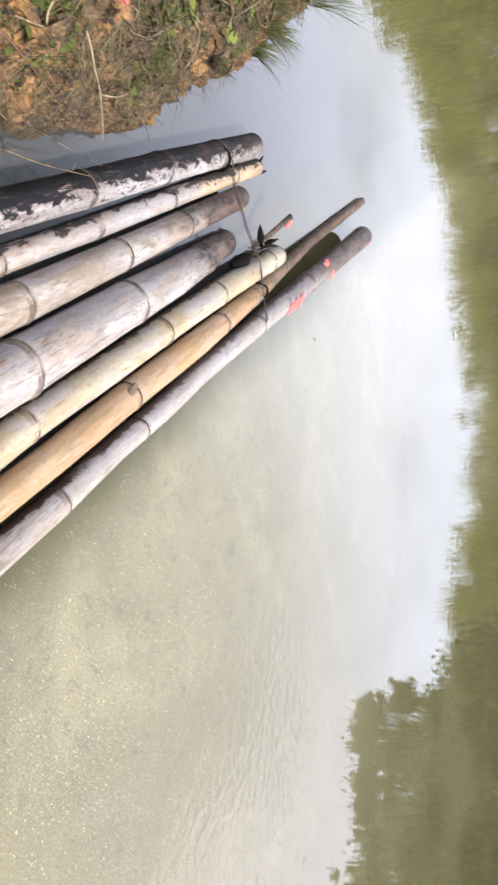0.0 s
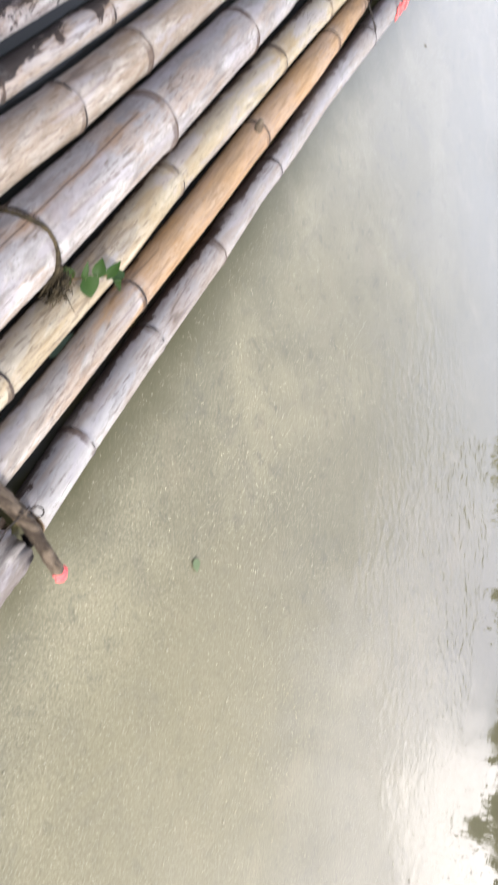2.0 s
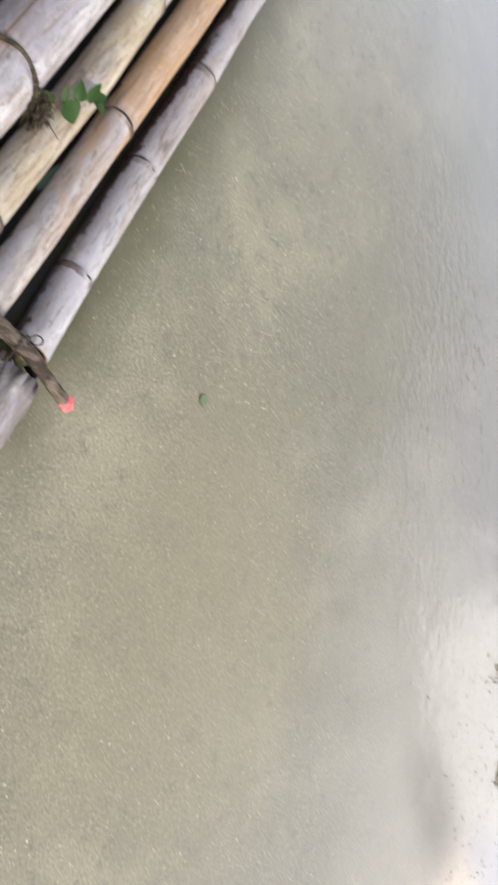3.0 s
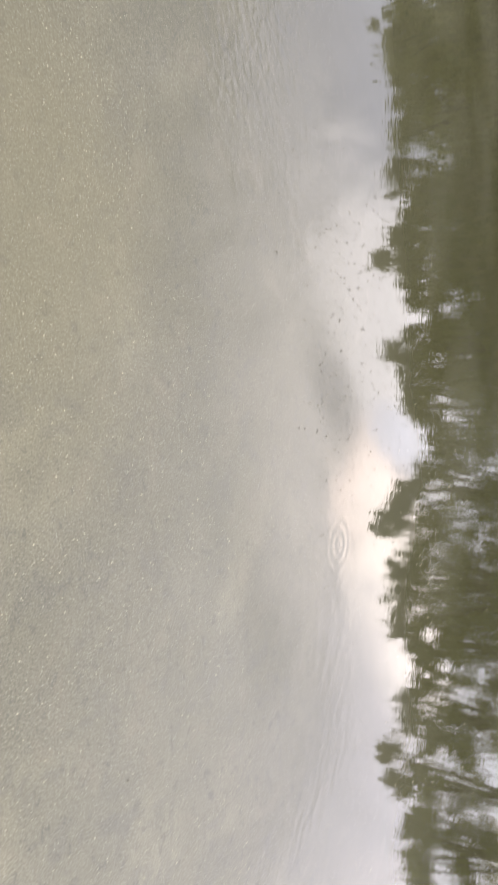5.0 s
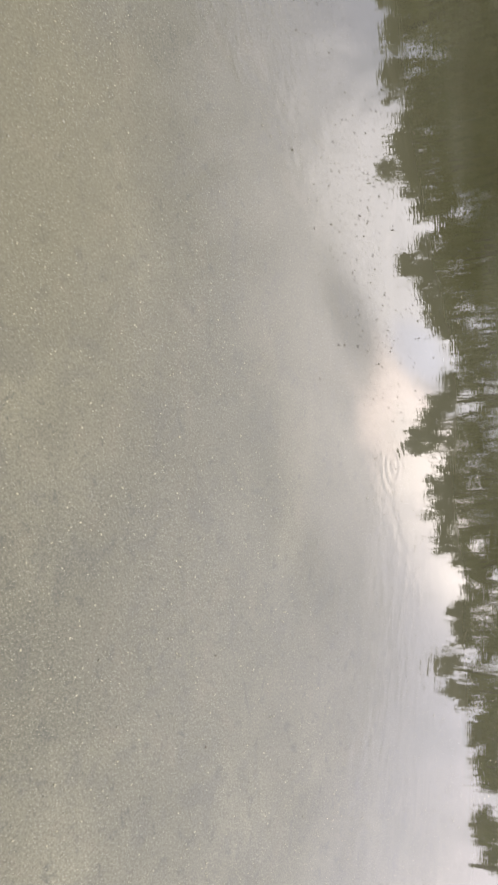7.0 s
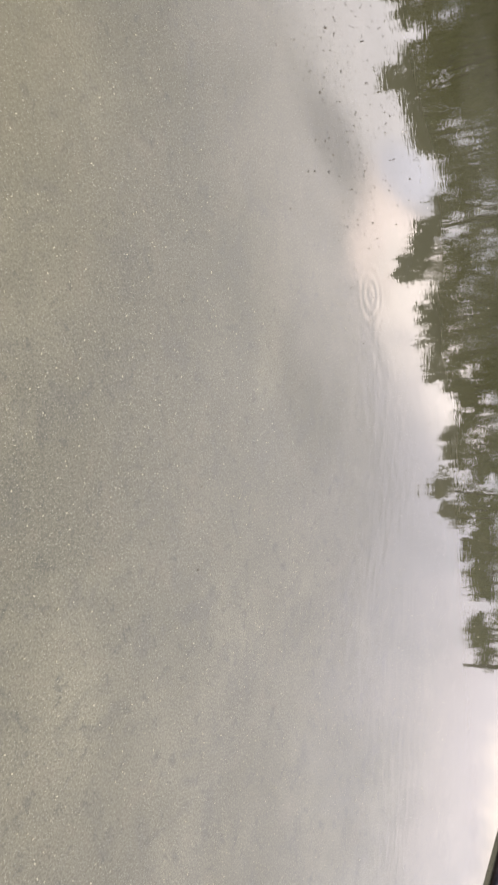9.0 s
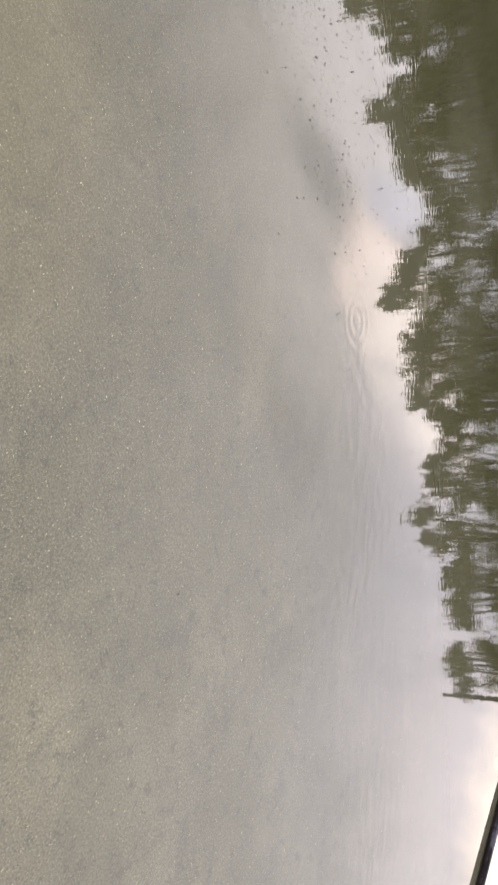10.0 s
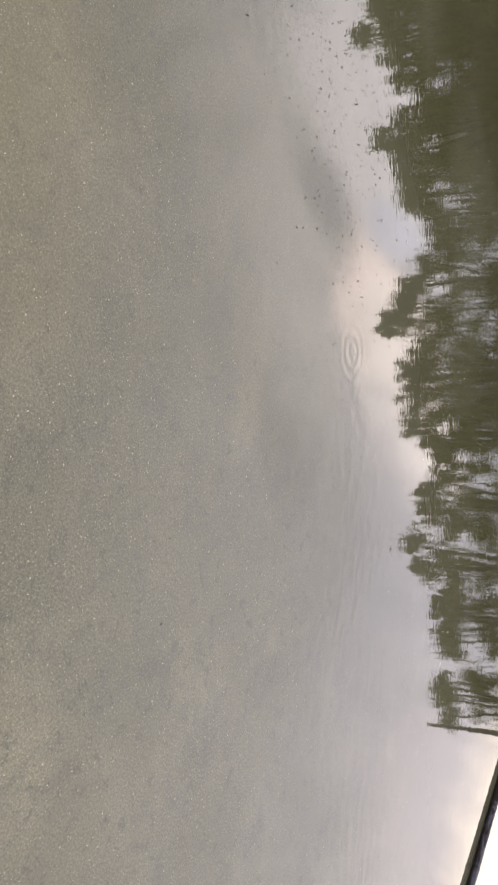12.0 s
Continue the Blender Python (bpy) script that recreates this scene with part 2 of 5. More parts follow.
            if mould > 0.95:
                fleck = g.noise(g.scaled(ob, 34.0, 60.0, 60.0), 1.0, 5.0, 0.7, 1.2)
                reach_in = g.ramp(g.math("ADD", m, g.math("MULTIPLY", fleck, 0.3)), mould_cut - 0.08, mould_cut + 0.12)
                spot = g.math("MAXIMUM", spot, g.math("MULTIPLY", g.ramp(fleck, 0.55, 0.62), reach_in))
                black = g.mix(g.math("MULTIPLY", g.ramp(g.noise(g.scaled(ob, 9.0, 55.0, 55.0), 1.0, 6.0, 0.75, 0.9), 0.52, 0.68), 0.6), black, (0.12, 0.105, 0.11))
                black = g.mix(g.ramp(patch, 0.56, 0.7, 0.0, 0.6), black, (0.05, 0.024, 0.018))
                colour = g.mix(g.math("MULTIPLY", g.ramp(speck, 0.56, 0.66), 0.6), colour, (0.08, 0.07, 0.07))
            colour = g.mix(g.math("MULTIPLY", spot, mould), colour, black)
        run = g.node("ShaderNodeSeparateXYZ", {"Vector": ob}).outputs[0]
        # rusty stains round the joints
        for k, j in enumerate(joints):
            near = g.ramp(g.math("ABSOLUTE", g.math("SUBTRACT", run, j - 0.004)), 0.002, 0.014 + 0.008 * (k % 3), 1.0, 0.0)
            ring = g.math("MULTIPLY", g.ramp(g.math("ADD", g.math("MULTIPLY", near, 0.55), g.math("MULTIPLY", blot, 0.8)), 0.66, 0.88), (0.8, 0.5, 0.68)[k % 3])
            ring = g.math("MULTIPLY", ring, g.ramp(g.math("ADD", g.math("MULTIPLY", g.math("ABSOLUTE", lie), 14.0), blot), 0.5, 0.95, 0.15, 1.0))
            colour = g.mix(ring, colour, (0.02, 0.014, 0.012) if mould > 0.8 else (0.055, 0.034, 0.027))
            bloom = g.ramp(g.math("ABSOLUTE", g.math("SUBTRACT", run, j + 0.02)), 0.002, 0.018, 0.06 if mould > 0.8 else 0.16, 0.0)
            colour = g.mix(g.math("MULTIPLY", bloom, g.ramp(speck, 0.35, 0.55)), colour, (0.42, 0.4, 0.385))
        # a soaked, blackened end
        if char:
            end = g.ramp(g.math("ADD", run, g.math("MULTIPLY", g.math("SUBTRACT", blot, 0.5), 0.7)), char[0], char[1], 0.0, char[2])
            colour = g.mix(end, colour, g.mix(g.ramp(blot, 0.4, 0.62), (0.085, 0.055, 0.045), (0.022, 0.015, 0.014)))
        # dark splits along the grain
        split_line = g.noise(g.scaled(ob, 0.4, 15.0, 15.0), 1.0, 2.0, 0.4)
        crack = g.math("MULTIPLY", g.ramp(g.math("ABSOLUTE", g.math("SUBTRACT", split_line, 0.5)), 0.0, 0.007, 1.0, 0.0), g.ramp(reach, 0.56, 0.6))
        colour = g.mix(g.math("MULTIPLY", g.ramp(g.math("ABSOLUTE", g.math("SUBTRACT", split_line, 0.5)), 0.0, 0.05, 0.06 if mould > 0.8 else 0.2, 0.0), g.ramp(reach, 0.56, 0.6)), colour, (0.17, 0.095, 0.05))
        colour = g.mix(g.math("MULTIPLY", crack, 0.5), colour, (0.06, 0.045, 0.035))
        # one long open split with a rusty border
        if split:
            off = g.math("ABSOLUTE", g.math("SUBTRACT", g.math("ADD", lie, g.math("MULTIPLY", g.math("SUBTRACT", reach, 0.5), 0.012)), split[0]))
            within = g.math("MULTIPLY", g.ramp(run, split[1], split[1] + 0.03), g.ramp(run, split[2] - 0.03, split[2], 1.0, 0.0))
            within = g.math("MULTIPLY", within, g.ramp(g.node("ShaderNodeSeparateXYZ", {"Vector": ob}).outputs[2], 0.0, 0.01))
            colour = g.mix(g.math("MULTIPLY", within, g.ramp(g.math("ADD", off, g.math("MULTIPLY", g.math("SUBTRACT", blot, 0.5), 0.03)), 0.0, 0.009, 0.6, 0.0)), colour, (0.2, 0.115, 0.06))
            colour = g.mix(g.math("MULTIPLY", within, g.ramp(off, 0.0004, 0.0014, 0.8, 0.0)), colour, (0.03, 0.022, 0.018))
        # soaked and slimy along the waterline
        high = g.node("ShaderNodeSeparateXYZ", {"Vector": g.node("ShaderNodeNewGeometry").outputs["Position"]}).outputs[2]
        wet = g.ramp(g.math("ADD", high, g.math("MULTIPLY", g.math("SUBTRACT", blot, 0.5), 0.1)), 0.01, 0.024, 1.0, 0.0)
        colour = g.mix(g.math("MULTIPLY", wet, 0.88), colour, (0.055, 0.036, 0.022))
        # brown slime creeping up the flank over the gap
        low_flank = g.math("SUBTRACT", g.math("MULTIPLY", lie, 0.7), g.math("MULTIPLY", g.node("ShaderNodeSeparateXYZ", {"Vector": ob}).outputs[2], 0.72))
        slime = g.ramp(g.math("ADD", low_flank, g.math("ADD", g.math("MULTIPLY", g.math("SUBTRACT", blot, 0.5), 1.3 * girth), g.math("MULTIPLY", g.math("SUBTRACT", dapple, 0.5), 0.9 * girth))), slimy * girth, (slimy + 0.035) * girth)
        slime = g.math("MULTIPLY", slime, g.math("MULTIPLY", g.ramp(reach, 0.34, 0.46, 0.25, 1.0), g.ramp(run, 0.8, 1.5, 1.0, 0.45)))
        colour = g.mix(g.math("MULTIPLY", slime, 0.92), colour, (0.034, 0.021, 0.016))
        rough = g.math("SUBTRACT", g.ramp(grain, 0.3, 0.7, 0.6, 0.8), g.math("MULTIPLY", wet, 0.3))
        height = g.math("SUBTRACT", g.math("ADD", g.math("MULTIPLY", grain, 0.6), g.math("MULTIPLY", fibre, 0.25)), g.math("MULTIPLY", crack, 1.0))
        return {"colour": colour, "rough": rough, "height": height, "strength": 0.35, "distance": 0.0025}
    return material(name, build, Specular_IOR_Level=0.2)


def plain(name, a, b, scale=20.0, rough=0.8, stretch=(1, 1, 1), bump=0.3, distance=0.003, Specular_IOR_Level=0.25, **settings):
    """Two tones broken up at two scales, with fine relief."""
    def build(g, coords):
        ob = g.scaled(coords.outputs["Object"], *stretch)
        big, fine = g.noise(ob, scale, 5.0, 0.6, 0.3), g.noise(ob, scale * 7, 4.0, 0.6)
        colour = g.mix(g.ramp(big, 0.35, 0.65), a, b)
        colour = g.mix(g.math("MULTIPLY", g.ramp(fine, 0.35, 0.7), 0.35), colour, tuple(v * 0.45 for v in a))
        return {"colour": colour, "rough": rough, "height": g.math("ADD", big, g.math("MULTIPLY", fine, 0.5)), "strength": bump, "distance": distance}
    return material(name, build, Specular_IOR_Level=Specular_IOR_Level, **settings)


def leafy(name, a, b, c, rough=0.5, through=0.25):
    """Leaves whose tint varies from one to the next, letting some light through."""
    mat = bpy.data.materials.new(name)
    mat.use_nodes = True
    g = Graph(mat.node_tree)
    shader = mat.node_tree.nodes["Principled BSDF"]
    island = g.node("ShaderNodeNewGeometry").outputs["Random Per Island"]
    ob = g.node("ShaderNodeTexCoord").outputs["Object"]
    colour = g.mix(g.ramp(island, 0.1, 0.9), a, b)
    colour = g.mix(g.ramp(g.noise(ob, 1.2, 3.0), 0.45, 0.7), colour, c)
    colour = g.mix(g.math("MULTIPLY", g.noise(ob, 60.0, 3.0), 0.35), colour, tuple(v * 0.5 for v in a))
    g.feed(shader.inputs["Base Color"], colour)
    g.feed(shader.inputs["Roughness"], rough)
    g.feed(shader.inputs["Specular IOR Level"], 0.2)
    thin = g.node("ShaderNodeBsdfTranslucent", {"Color": colour})
    both = g.node("ShaderNodeMixShader", {0: through, 1: shader.outputs[0], 2: thin.outputs[0]})
    g.feed(mat.node_tree.nodes["Material Output"].inputs[0], both.outputs[0])
    return mat


def build_water(g, coords):
    ob = coords.outputs["Object"]
    where = g.node("ShaderNodeSeparateXYZ", {"Vector": ob})
    x, y = where.outputs[0], where.outputs[1]
    cloudy = g.noise(ob, 0.9, 4.0, 0.55, 0.5)
    fine = g.noise(ob, 5.5, 5.0, 0.6, 0.6)
    grit = g.noise(ob, 150.0, 4.0, 0.75)
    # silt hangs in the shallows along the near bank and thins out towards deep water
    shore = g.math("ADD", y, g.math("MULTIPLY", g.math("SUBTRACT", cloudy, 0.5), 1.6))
    # no dusty film on the bank side of the raft
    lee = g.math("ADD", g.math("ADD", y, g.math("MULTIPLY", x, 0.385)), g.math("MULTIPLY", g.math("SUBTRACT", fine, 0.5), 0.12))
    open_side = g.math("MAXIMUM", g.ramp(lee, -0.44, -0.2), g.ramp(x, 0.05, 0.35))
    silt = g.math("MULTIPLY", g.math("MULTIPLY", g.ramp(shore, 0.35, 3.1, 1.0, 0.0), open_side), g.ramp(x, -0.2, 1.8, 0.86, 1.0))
    # darker water colour between the poles and along the bank
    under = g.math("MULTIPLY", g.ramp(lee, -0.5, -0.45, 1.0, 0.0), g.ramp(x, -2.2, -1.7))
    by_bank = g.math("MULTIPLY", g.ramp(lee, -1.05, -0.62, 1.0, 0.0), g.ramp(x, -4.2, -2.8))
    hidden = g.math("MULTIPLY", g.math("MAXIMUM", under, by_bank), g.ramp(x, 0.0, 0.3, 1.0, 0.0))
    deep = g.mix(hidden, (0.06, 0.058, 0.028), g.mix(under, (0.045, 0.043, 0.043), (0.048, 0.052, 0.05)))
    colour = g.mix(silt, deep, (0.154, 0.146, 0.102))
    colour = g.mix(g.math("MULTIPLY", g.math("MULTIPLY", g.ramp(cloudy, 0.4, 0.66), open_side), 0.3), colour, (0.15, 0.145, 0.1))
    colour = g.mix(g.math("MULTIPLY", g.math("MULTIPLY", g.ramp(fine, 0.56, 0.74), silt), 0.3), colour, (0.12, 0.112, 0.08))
    # pale pollen dust lying on the surface, thick near the bank
    dusty = g.math("MULTIPLY", g.math("MULTIPLY", g.ramp(shore, 0.0, 2.2, 1.0, 0.0), open_side), g.ramp(g.noise(ob, 2.3, 3.0), 0.3, 0.6, 0.35, 1.0))
    colour = g.mix(g.math("MULTIPLY", dusty, g.ramp(g.noise(ob, 1.6, 4.0, 0.6, 0.4), 0.46, 0.7, 0.0, 0.45)), colour, (0.27, 0.25, 0.165))
    for scale, keep, amount in ((210.0, 0.45, 0.6), (420.0, 0.35, 0.5)):
        cell = g.node("ShaderNodeTexVoronoi", {"Vector": ob, "Scale": scale})
        pick = g.ramp(g.node("ShaderNodeSeparateColor", {"Color": cell.outputs["Color"]}).outputs[0], keep, keep + 0.4)
        dot = g.math("MULTIPLY", g.math("MULTIPLY", g.ramp(cell.outputs["Distance"], 0.14, 0.42, 1.0, 0.0), pick), dusty)
        colour = g.mix(g.math("MULTIPLY", dot, amount), colour, (0.38, 0.36, 0.27))
    colour = g.mix(g.math("MULTIPLY", g.math("MULTIPLY", g.ramp(grit, 0.5, 0.32), dusty), 0.3), colour, (0.09, 0.083, 0.062))
    mottle = g.noise(ob, 24.0, 4.0, 0.65, 0.5)
    colour = g.mix(g.math("MULTIPLY", g.math("MULTIPLY", g.ramp(mottle, 0.54, 0.7), silt), 0.5), colour, (0.085, 0.088, 0.07))
    blotchy = g.noise(ob, 6.5, 5.0, 0.7, 0.8)
    colour = g.mix(g.math("MULTIPLY", g.math("MULTIPLY", g.ramp(blotchy, 0.52, 0.66), silt), 0.35), colour, (0.115, 0.112, 0.09))
    colour = g.mix(g.math("MULTIPLY", g.math("MULTIPLY", g.ramp(blotchy, 0.46, 0.34), silt), 0.35), colour, (0.19, 0.169, 0.118))
    # coarse grain of the dusty film
    grain = g.math("MULTIPLY", g.math("SUBTRACT", g.noise(ob, 170.0, 2.0, 0.7), 0.5), 1.0)
    speckle = g.math("ADD", g.ramp(grain, -0.22, 0.22, 0.74, 1.3), g.ramp(g.noise(ob, 230.0, 2.0, 0.6), 0.62, 0.74, 0.0, 0.7))
    film = g.math("MULTIPLY", g.math("MULTIPLY", g.ramp(shore, 0.7, 2.4, 1.0, 0.0), open_side), g.ramp(x, -1.0, -0.1, 0.15, 1.0))
    colour = g.mix(g.math("MULTIPLY", film, 0.85), colour, g.vec("SCALE", colour, scale=speckle))
    # a yellow drift of pollen off the raft's near end
    drift = g.math("ADD", g.vec("DISTANCE", g.scaled(ob, 1.0, 1.0, 1.0), (0.42, 0.1, 0.0)), g.math("MULTIPLY", g.math("SUBTRACT", cloudy, 0.5), 0.9))
    colour = g.mix(g.math("MULTIPLY", g.ramp(drift, 0.1, 0.75, 0.24, 0.0), open_side), colour, (0.27, 0.24, 0.13))
    # slow swell, cat's-paws of small ripples here and there
    swell = g.noise(g.scaled(ob, 1.0, 1.6, 1.0), 1.7, 2.0, 0.5)
    tremor = g.noise(g.scaled(ob, 1.0, 1.9, 1.0), 7.5, 3.0, 0.5, 0.4)
    chop = g.noise(ob, 12.0, 1.5, 0.4, 0.4)
    out = g.math("MAXIMUM", y, g.math("MULTIPLY", x, -0.75))
    paws = 0.0
    for px, py, sx, sy, force in ((0.1, 1.32, 0.6, 0.34, 3.2), (1.9, 1.5, 0.4, 0.3, 1.2)):
        a = g.math("DIVIDE", g.math("SUBTRACT", x, px), sx)
        b = g.math("DIVIDE", g.math("SUBTRACT", y, py), sy)
        r = g.math("ADD", g.math("ADD", g.math("MULTIPLY", a, a), g.math("MULTIPLY", b, b)), g.math("MULTIPLY", g.math("SUBTRACT", fine, 0.5), 1.2))
        paws = g.math("MAXIMUM", g.ramp(r, 0.35, 1.2, force, 0.0), paws)
    height = g.math("ADD", g.math("MULTIPLY", swell, 0.0004), g.math("MULTIPLY", tremor, 0.00008))
    height = g.math("ADD", height, g.math("MULTIPLY", g.math("MULTIPLY", chop, g.math("ADD", paws, g.ramp(out, 1.5, 4.5, 0.12, 1.5))), 0.00025))
    # fine ripples far out, their crests lying across the pond
    for angle, side in ((18, g.ramp(x, -0.9, 0.1)), (-48, g.ramp(x, -0.9, 0.1, 0.55, 0.0))):
        turned = g.node("ShaderNodeVectorRotate", {"Vector": ob, "Angle": radians(angle)}).outputs[0]
        fret = g.noise(g.scaled(turned, 20.0, 44.0, 1.0), 1.0, 1.0, 0.4, 0.4)
        gust = g.ramp(g.noise(ob, 2.6, 2.0), 0.36, 0.6, 0.35, 1.0)
        height = g.math("ADD", height, g.math("MULTIPLY", g.math("MULTIPLY", g.math("MULTIPLY", fret, side), gust), g.ramp(out, 1.5, 2.6, 0.0, 0.00023)))
    # light breezes raise rows of wavelets to the east and off the raft
    for angle, px, py, tilt, sx, sy, across, along, rise_by in ((43, 2.95, 2.06, 0.3, 1.35, 0.62, 8.0, 20.0, 0.0008), (-22, -0.55, 1.2, -0.1, 0.9, 0.55, 26.0, 32.0, 0.0015)):
        turned = g.node("ShaderNodeVectorRotate", {"Vector": ob, "Angle": radians(angle)}).outputs[0]
        wavelets = g.noise(g.scaled(turned, across, along, 1.0), 1.0, 1.5, 0.4, 0.5)
        a = g.math("DIVIDE", g.math("SUBTRACT", x, px), sx)
        b = g.math("DIVIDE", g.math("SUBTRACT", g.math("ADD", y, g.math("MULTIPLY", x, tilt)), py), sy)
        r = g.math("ADD", g.math("ADD", g.math("MULTIPLY", a, a), g.math("MULTIPLY", b, b)), g.math("MULTIPLY", g.math("SUBTRACT", fine, 0.5), 1.4))
        height = g.math("ADD", height, g.math("MULTIPLY", g.math("MULTIPLY", wavelets, g.ramp(r, 0.1, 1.25, 1.0, 0.0)), rise_by))
    # a few rings where insects touched the surface
    for px, py, span, pitch in ((1.66, 1.7, 0.17, 0.05), (2.54, 0.36, 0.06, 0.03)):
        d = g.vec("DISTANCE", ob, (px, py, 0.0))
        ring = g.math("MULTIPLY", g.math("SINE", g.math("MULTIPLY", d, 6.283 / pitch)), g.ramp(d, 0.3 * span, span, 1.0, 0.0))
        height = g.math("ADD", height, g.math("MULTIPLY", ring, 0.00011))
    rough = g.math("ADD", 0.015, g.math("MULTIPLY", dusty, 0.03))
    return {"colour": colour, "rough": rough, "height": height, "strength": 1.0, "distance": 1.0}


def build_clay(g, coords):
    ob = coords.outputs["Object"]
    big, mid, fine = g.noise(ob, 3.0, 4.0, 0.6, 0.4), g.noise(ob, 22.0, 5.0, 0.65, 0.4), g.noise(ob, 130.0, 4.0, 0.65)
    patchy = g.noise(ob, 9.0, 5.0, 0.65, 0.5)
    colour = g.mix(g.ramp(mid, 0.4, 0.6), (0.022, 0.014, 0.009), (0.31, 0.17, 0.068))
    colour = g.mix(g.math("MULTIPLY", g.ramp(big, 0.4, 0.55), 0.85), colour, (0.05, 0.042, 0.024))
    colour = g.mix(g.math("MULTIPLY", g.ramp(patchy, 0.5, 0.62), 0.75), colour, (0.03, 0.02, 0.013))
    colour = g.mix(g.math("MULTIPLY", g.ramp(fine, 0.5, 0.72), 0.4), colour, (0.5, 0.29, 0.13))
    colour = g.mix(g.math("MULTIPLY", g.ramp(fine, 0.5, 0.3), 0.5), colour, (0.05, 0.032, 0.018))
    high = g.node("ShaderNodeSeparateXYZ", {"Vector": ob}).outputs[2]
    wet = g.ramp(g.math("ADD", high, g.math("MULTIPLY", g.math("SUBTRACT", mid, 0.5), 0.05)), 0.0, 0.03, 1.0, 0.0)
    colour = g.mix(g.math("MULTIPLY", wet, 0.7), colour, (0.07, 0.045, 0.022))
    return {"colour": colour, "rough": g.math("SUBTRACT", 0.9, g.math("MULTIPLY", wet, 0.45)), "height": g.math("ADD", mid, g.math("MULTIPLY", fine, 0.6)), "strength": 1.0, "distance": 0.02}


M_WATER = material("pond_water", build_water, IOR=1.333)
M_CLAY = material("clay_soil", build_clay)
BAMBOO = {
    "mouldy": ((0.195, 0.18, 0.18), (0.37, 0.37, 0.385), (0.09, 0.06, 0.05), 1.0, 0.455, 8.0),
    "flaky": ((0.26, 0.244, 0.242), (0.36, 0.362, 0.38), (0.28, 0.2, 0.125), 0.9, 0.57, 7.0, (1.45, 1.75, (0.4, 0.3, 0.185), 0.8)),
    "brown": ((0.225, 0.188, 0.152), (0.375, 0.342, 0.3), (0.2, 0.138, 0.085), 0.8, 1.0, 14.0),
    "grey": ((0.235, 0.222, 0.216), (0.39, 0.38, 0.372), (0.26, 0.175, 0.11), 0.8, 1.1, 12.0),
    "yellow": ((0.315, 0.27, 0.185), (0.41, 0.375, 0.295), (0.25, 0.18, 0.095), 0.8, 0.98, 18.0),
    "orange": ((0.25, 0.222, 0.195), (0.4, 0.378, 0.35), (0.25, 0.155, 0.085), 0.8, 0.8, 18.0, (0.52, 0.66, (0.4, 0.235, 0.095), 0.62)),
    "pale": ((0.29, 0.282, 0.278), (0.405, 0.4, 0.395), (0.21, 0.16, 0.12), 0.5, 1.0, 18.0),
    "frayed": ((0.17, 0.15, 0.135), (0.37, 0.345, 0.32), (0.1, 0.075, 0.055), 0.7, 0.66, 3.0),
    "dark": ((0.013, 0.01, 0.009), (0.024, 0.019, 0.016), (0.008, 0.006, 0.005)),
}


def build_scar(g, coords):
    ob, pick = coords.outputs["Object"], g.node("ShaderNodeObjectInfo").outputs["Random"]
    torn = g.noise(ob, 55.0, 4.0, 0.6)
    dark = g.ramp(g.math("ADD", torn, g.math("MULTIPLY", g.math("SUBTRACT", pick, 0.5), 0.5)), 0.42, 0.58)
    return {"colour": g.mix(dark, (0.07, 0.05, 0.04), (0.012, 0.008, 0.008)), "rough": 0.8, "height": torn}


M_NODE = material("node_scar", build_scar)
M_PITH = plain("bamboo_cut", (0.16, 0.11, 0.07), (0.3, 0.22, 0.14), 40.0)
M_BARK = plain("stick_bark", (0.085, 0.062, 0.042), (0.2, 0.165, 0.12), 30.0, stretch=(0.3, 1, 1), bump=0.8)
M_GNARL = plain("gnarled_bark", (0.035, 0.025, 0.017), (0.16, 0.125, 0.09), 60.0, stretch=(1, 0.3, 1), bump=1.0, distance=0.006)
M_DARKWOOD = plain("soaked_wood", (0.0025, 0.002, 0.002), (0.006, 0.005, 0.0045), 30.0, rough=0.8, Specular_IOR_Level=0.08)
M_WIRE = plain("rusty_wire", (0.02, 0.018, 0.017), (0.045, 0.034, 0.027), 80.0, rough=0.6)
M_ROPE = plain("coir_rope", (0.02, 0.016, 0.009), (0.085, 0.066, 0.036), 90.0, bump=0.8)
M_EGGS = plain("pink_eggs", (0.78, 0.1, 0.11), (0.85, 0.2, 0.19), 120.0, rough=0.45)
M_DRYGRASS = leafy("dry_straw", (0.06, 0.046, 0.028), (0.18, 0.14, 0.085), (0.04, 0.031, 0.02), 0.75, 0.1)
M_WITHERED = leafy("withered_blade", (0.075, 0.066, 0.035), (0.2, 0.17, 0.1), (0.03, 0.026, 0.015), 0.75, 0.1)
M_TWIG = plain("dead_twig", (0.09, 0.064, 0.04), (0.21, 0.16, 0.1), 40.0)
M_GRASS = leafy("green_grass", (0.04, 0.046, 0.016), (0.115, 0.13, 0.042), (0.13, 0.1, 0.055))
M_WEEDS = leafy("withered_weed", (0.05, 0.056, 0.018), (0.1, 0.125, 0.034), (0.075, 0.066, 0.03), 0.8)
M_VINE = leafy("vine_leaf", (0.1, 0.14, 0.025), (0.22, 0.26, 0.055), (0.28, 0.27, 0.1))
M_SPROUT = leafy("sprout_leaf", (0.016, 0.04, 0.006), (0.03, 0.072, 0.011), (0.042, 0.085, 0.012), 0.5, 0.15)
M_REDSTEM = plain("reddish_stem", (0.09, 0.045, 0.04), (0.17, 0.09, 0.075), 40.0)
M_PALESTEM = plain("pale_stem", (0.2, 0.16, 0.11), (0.33, 0.27, 0.19), 40.0)
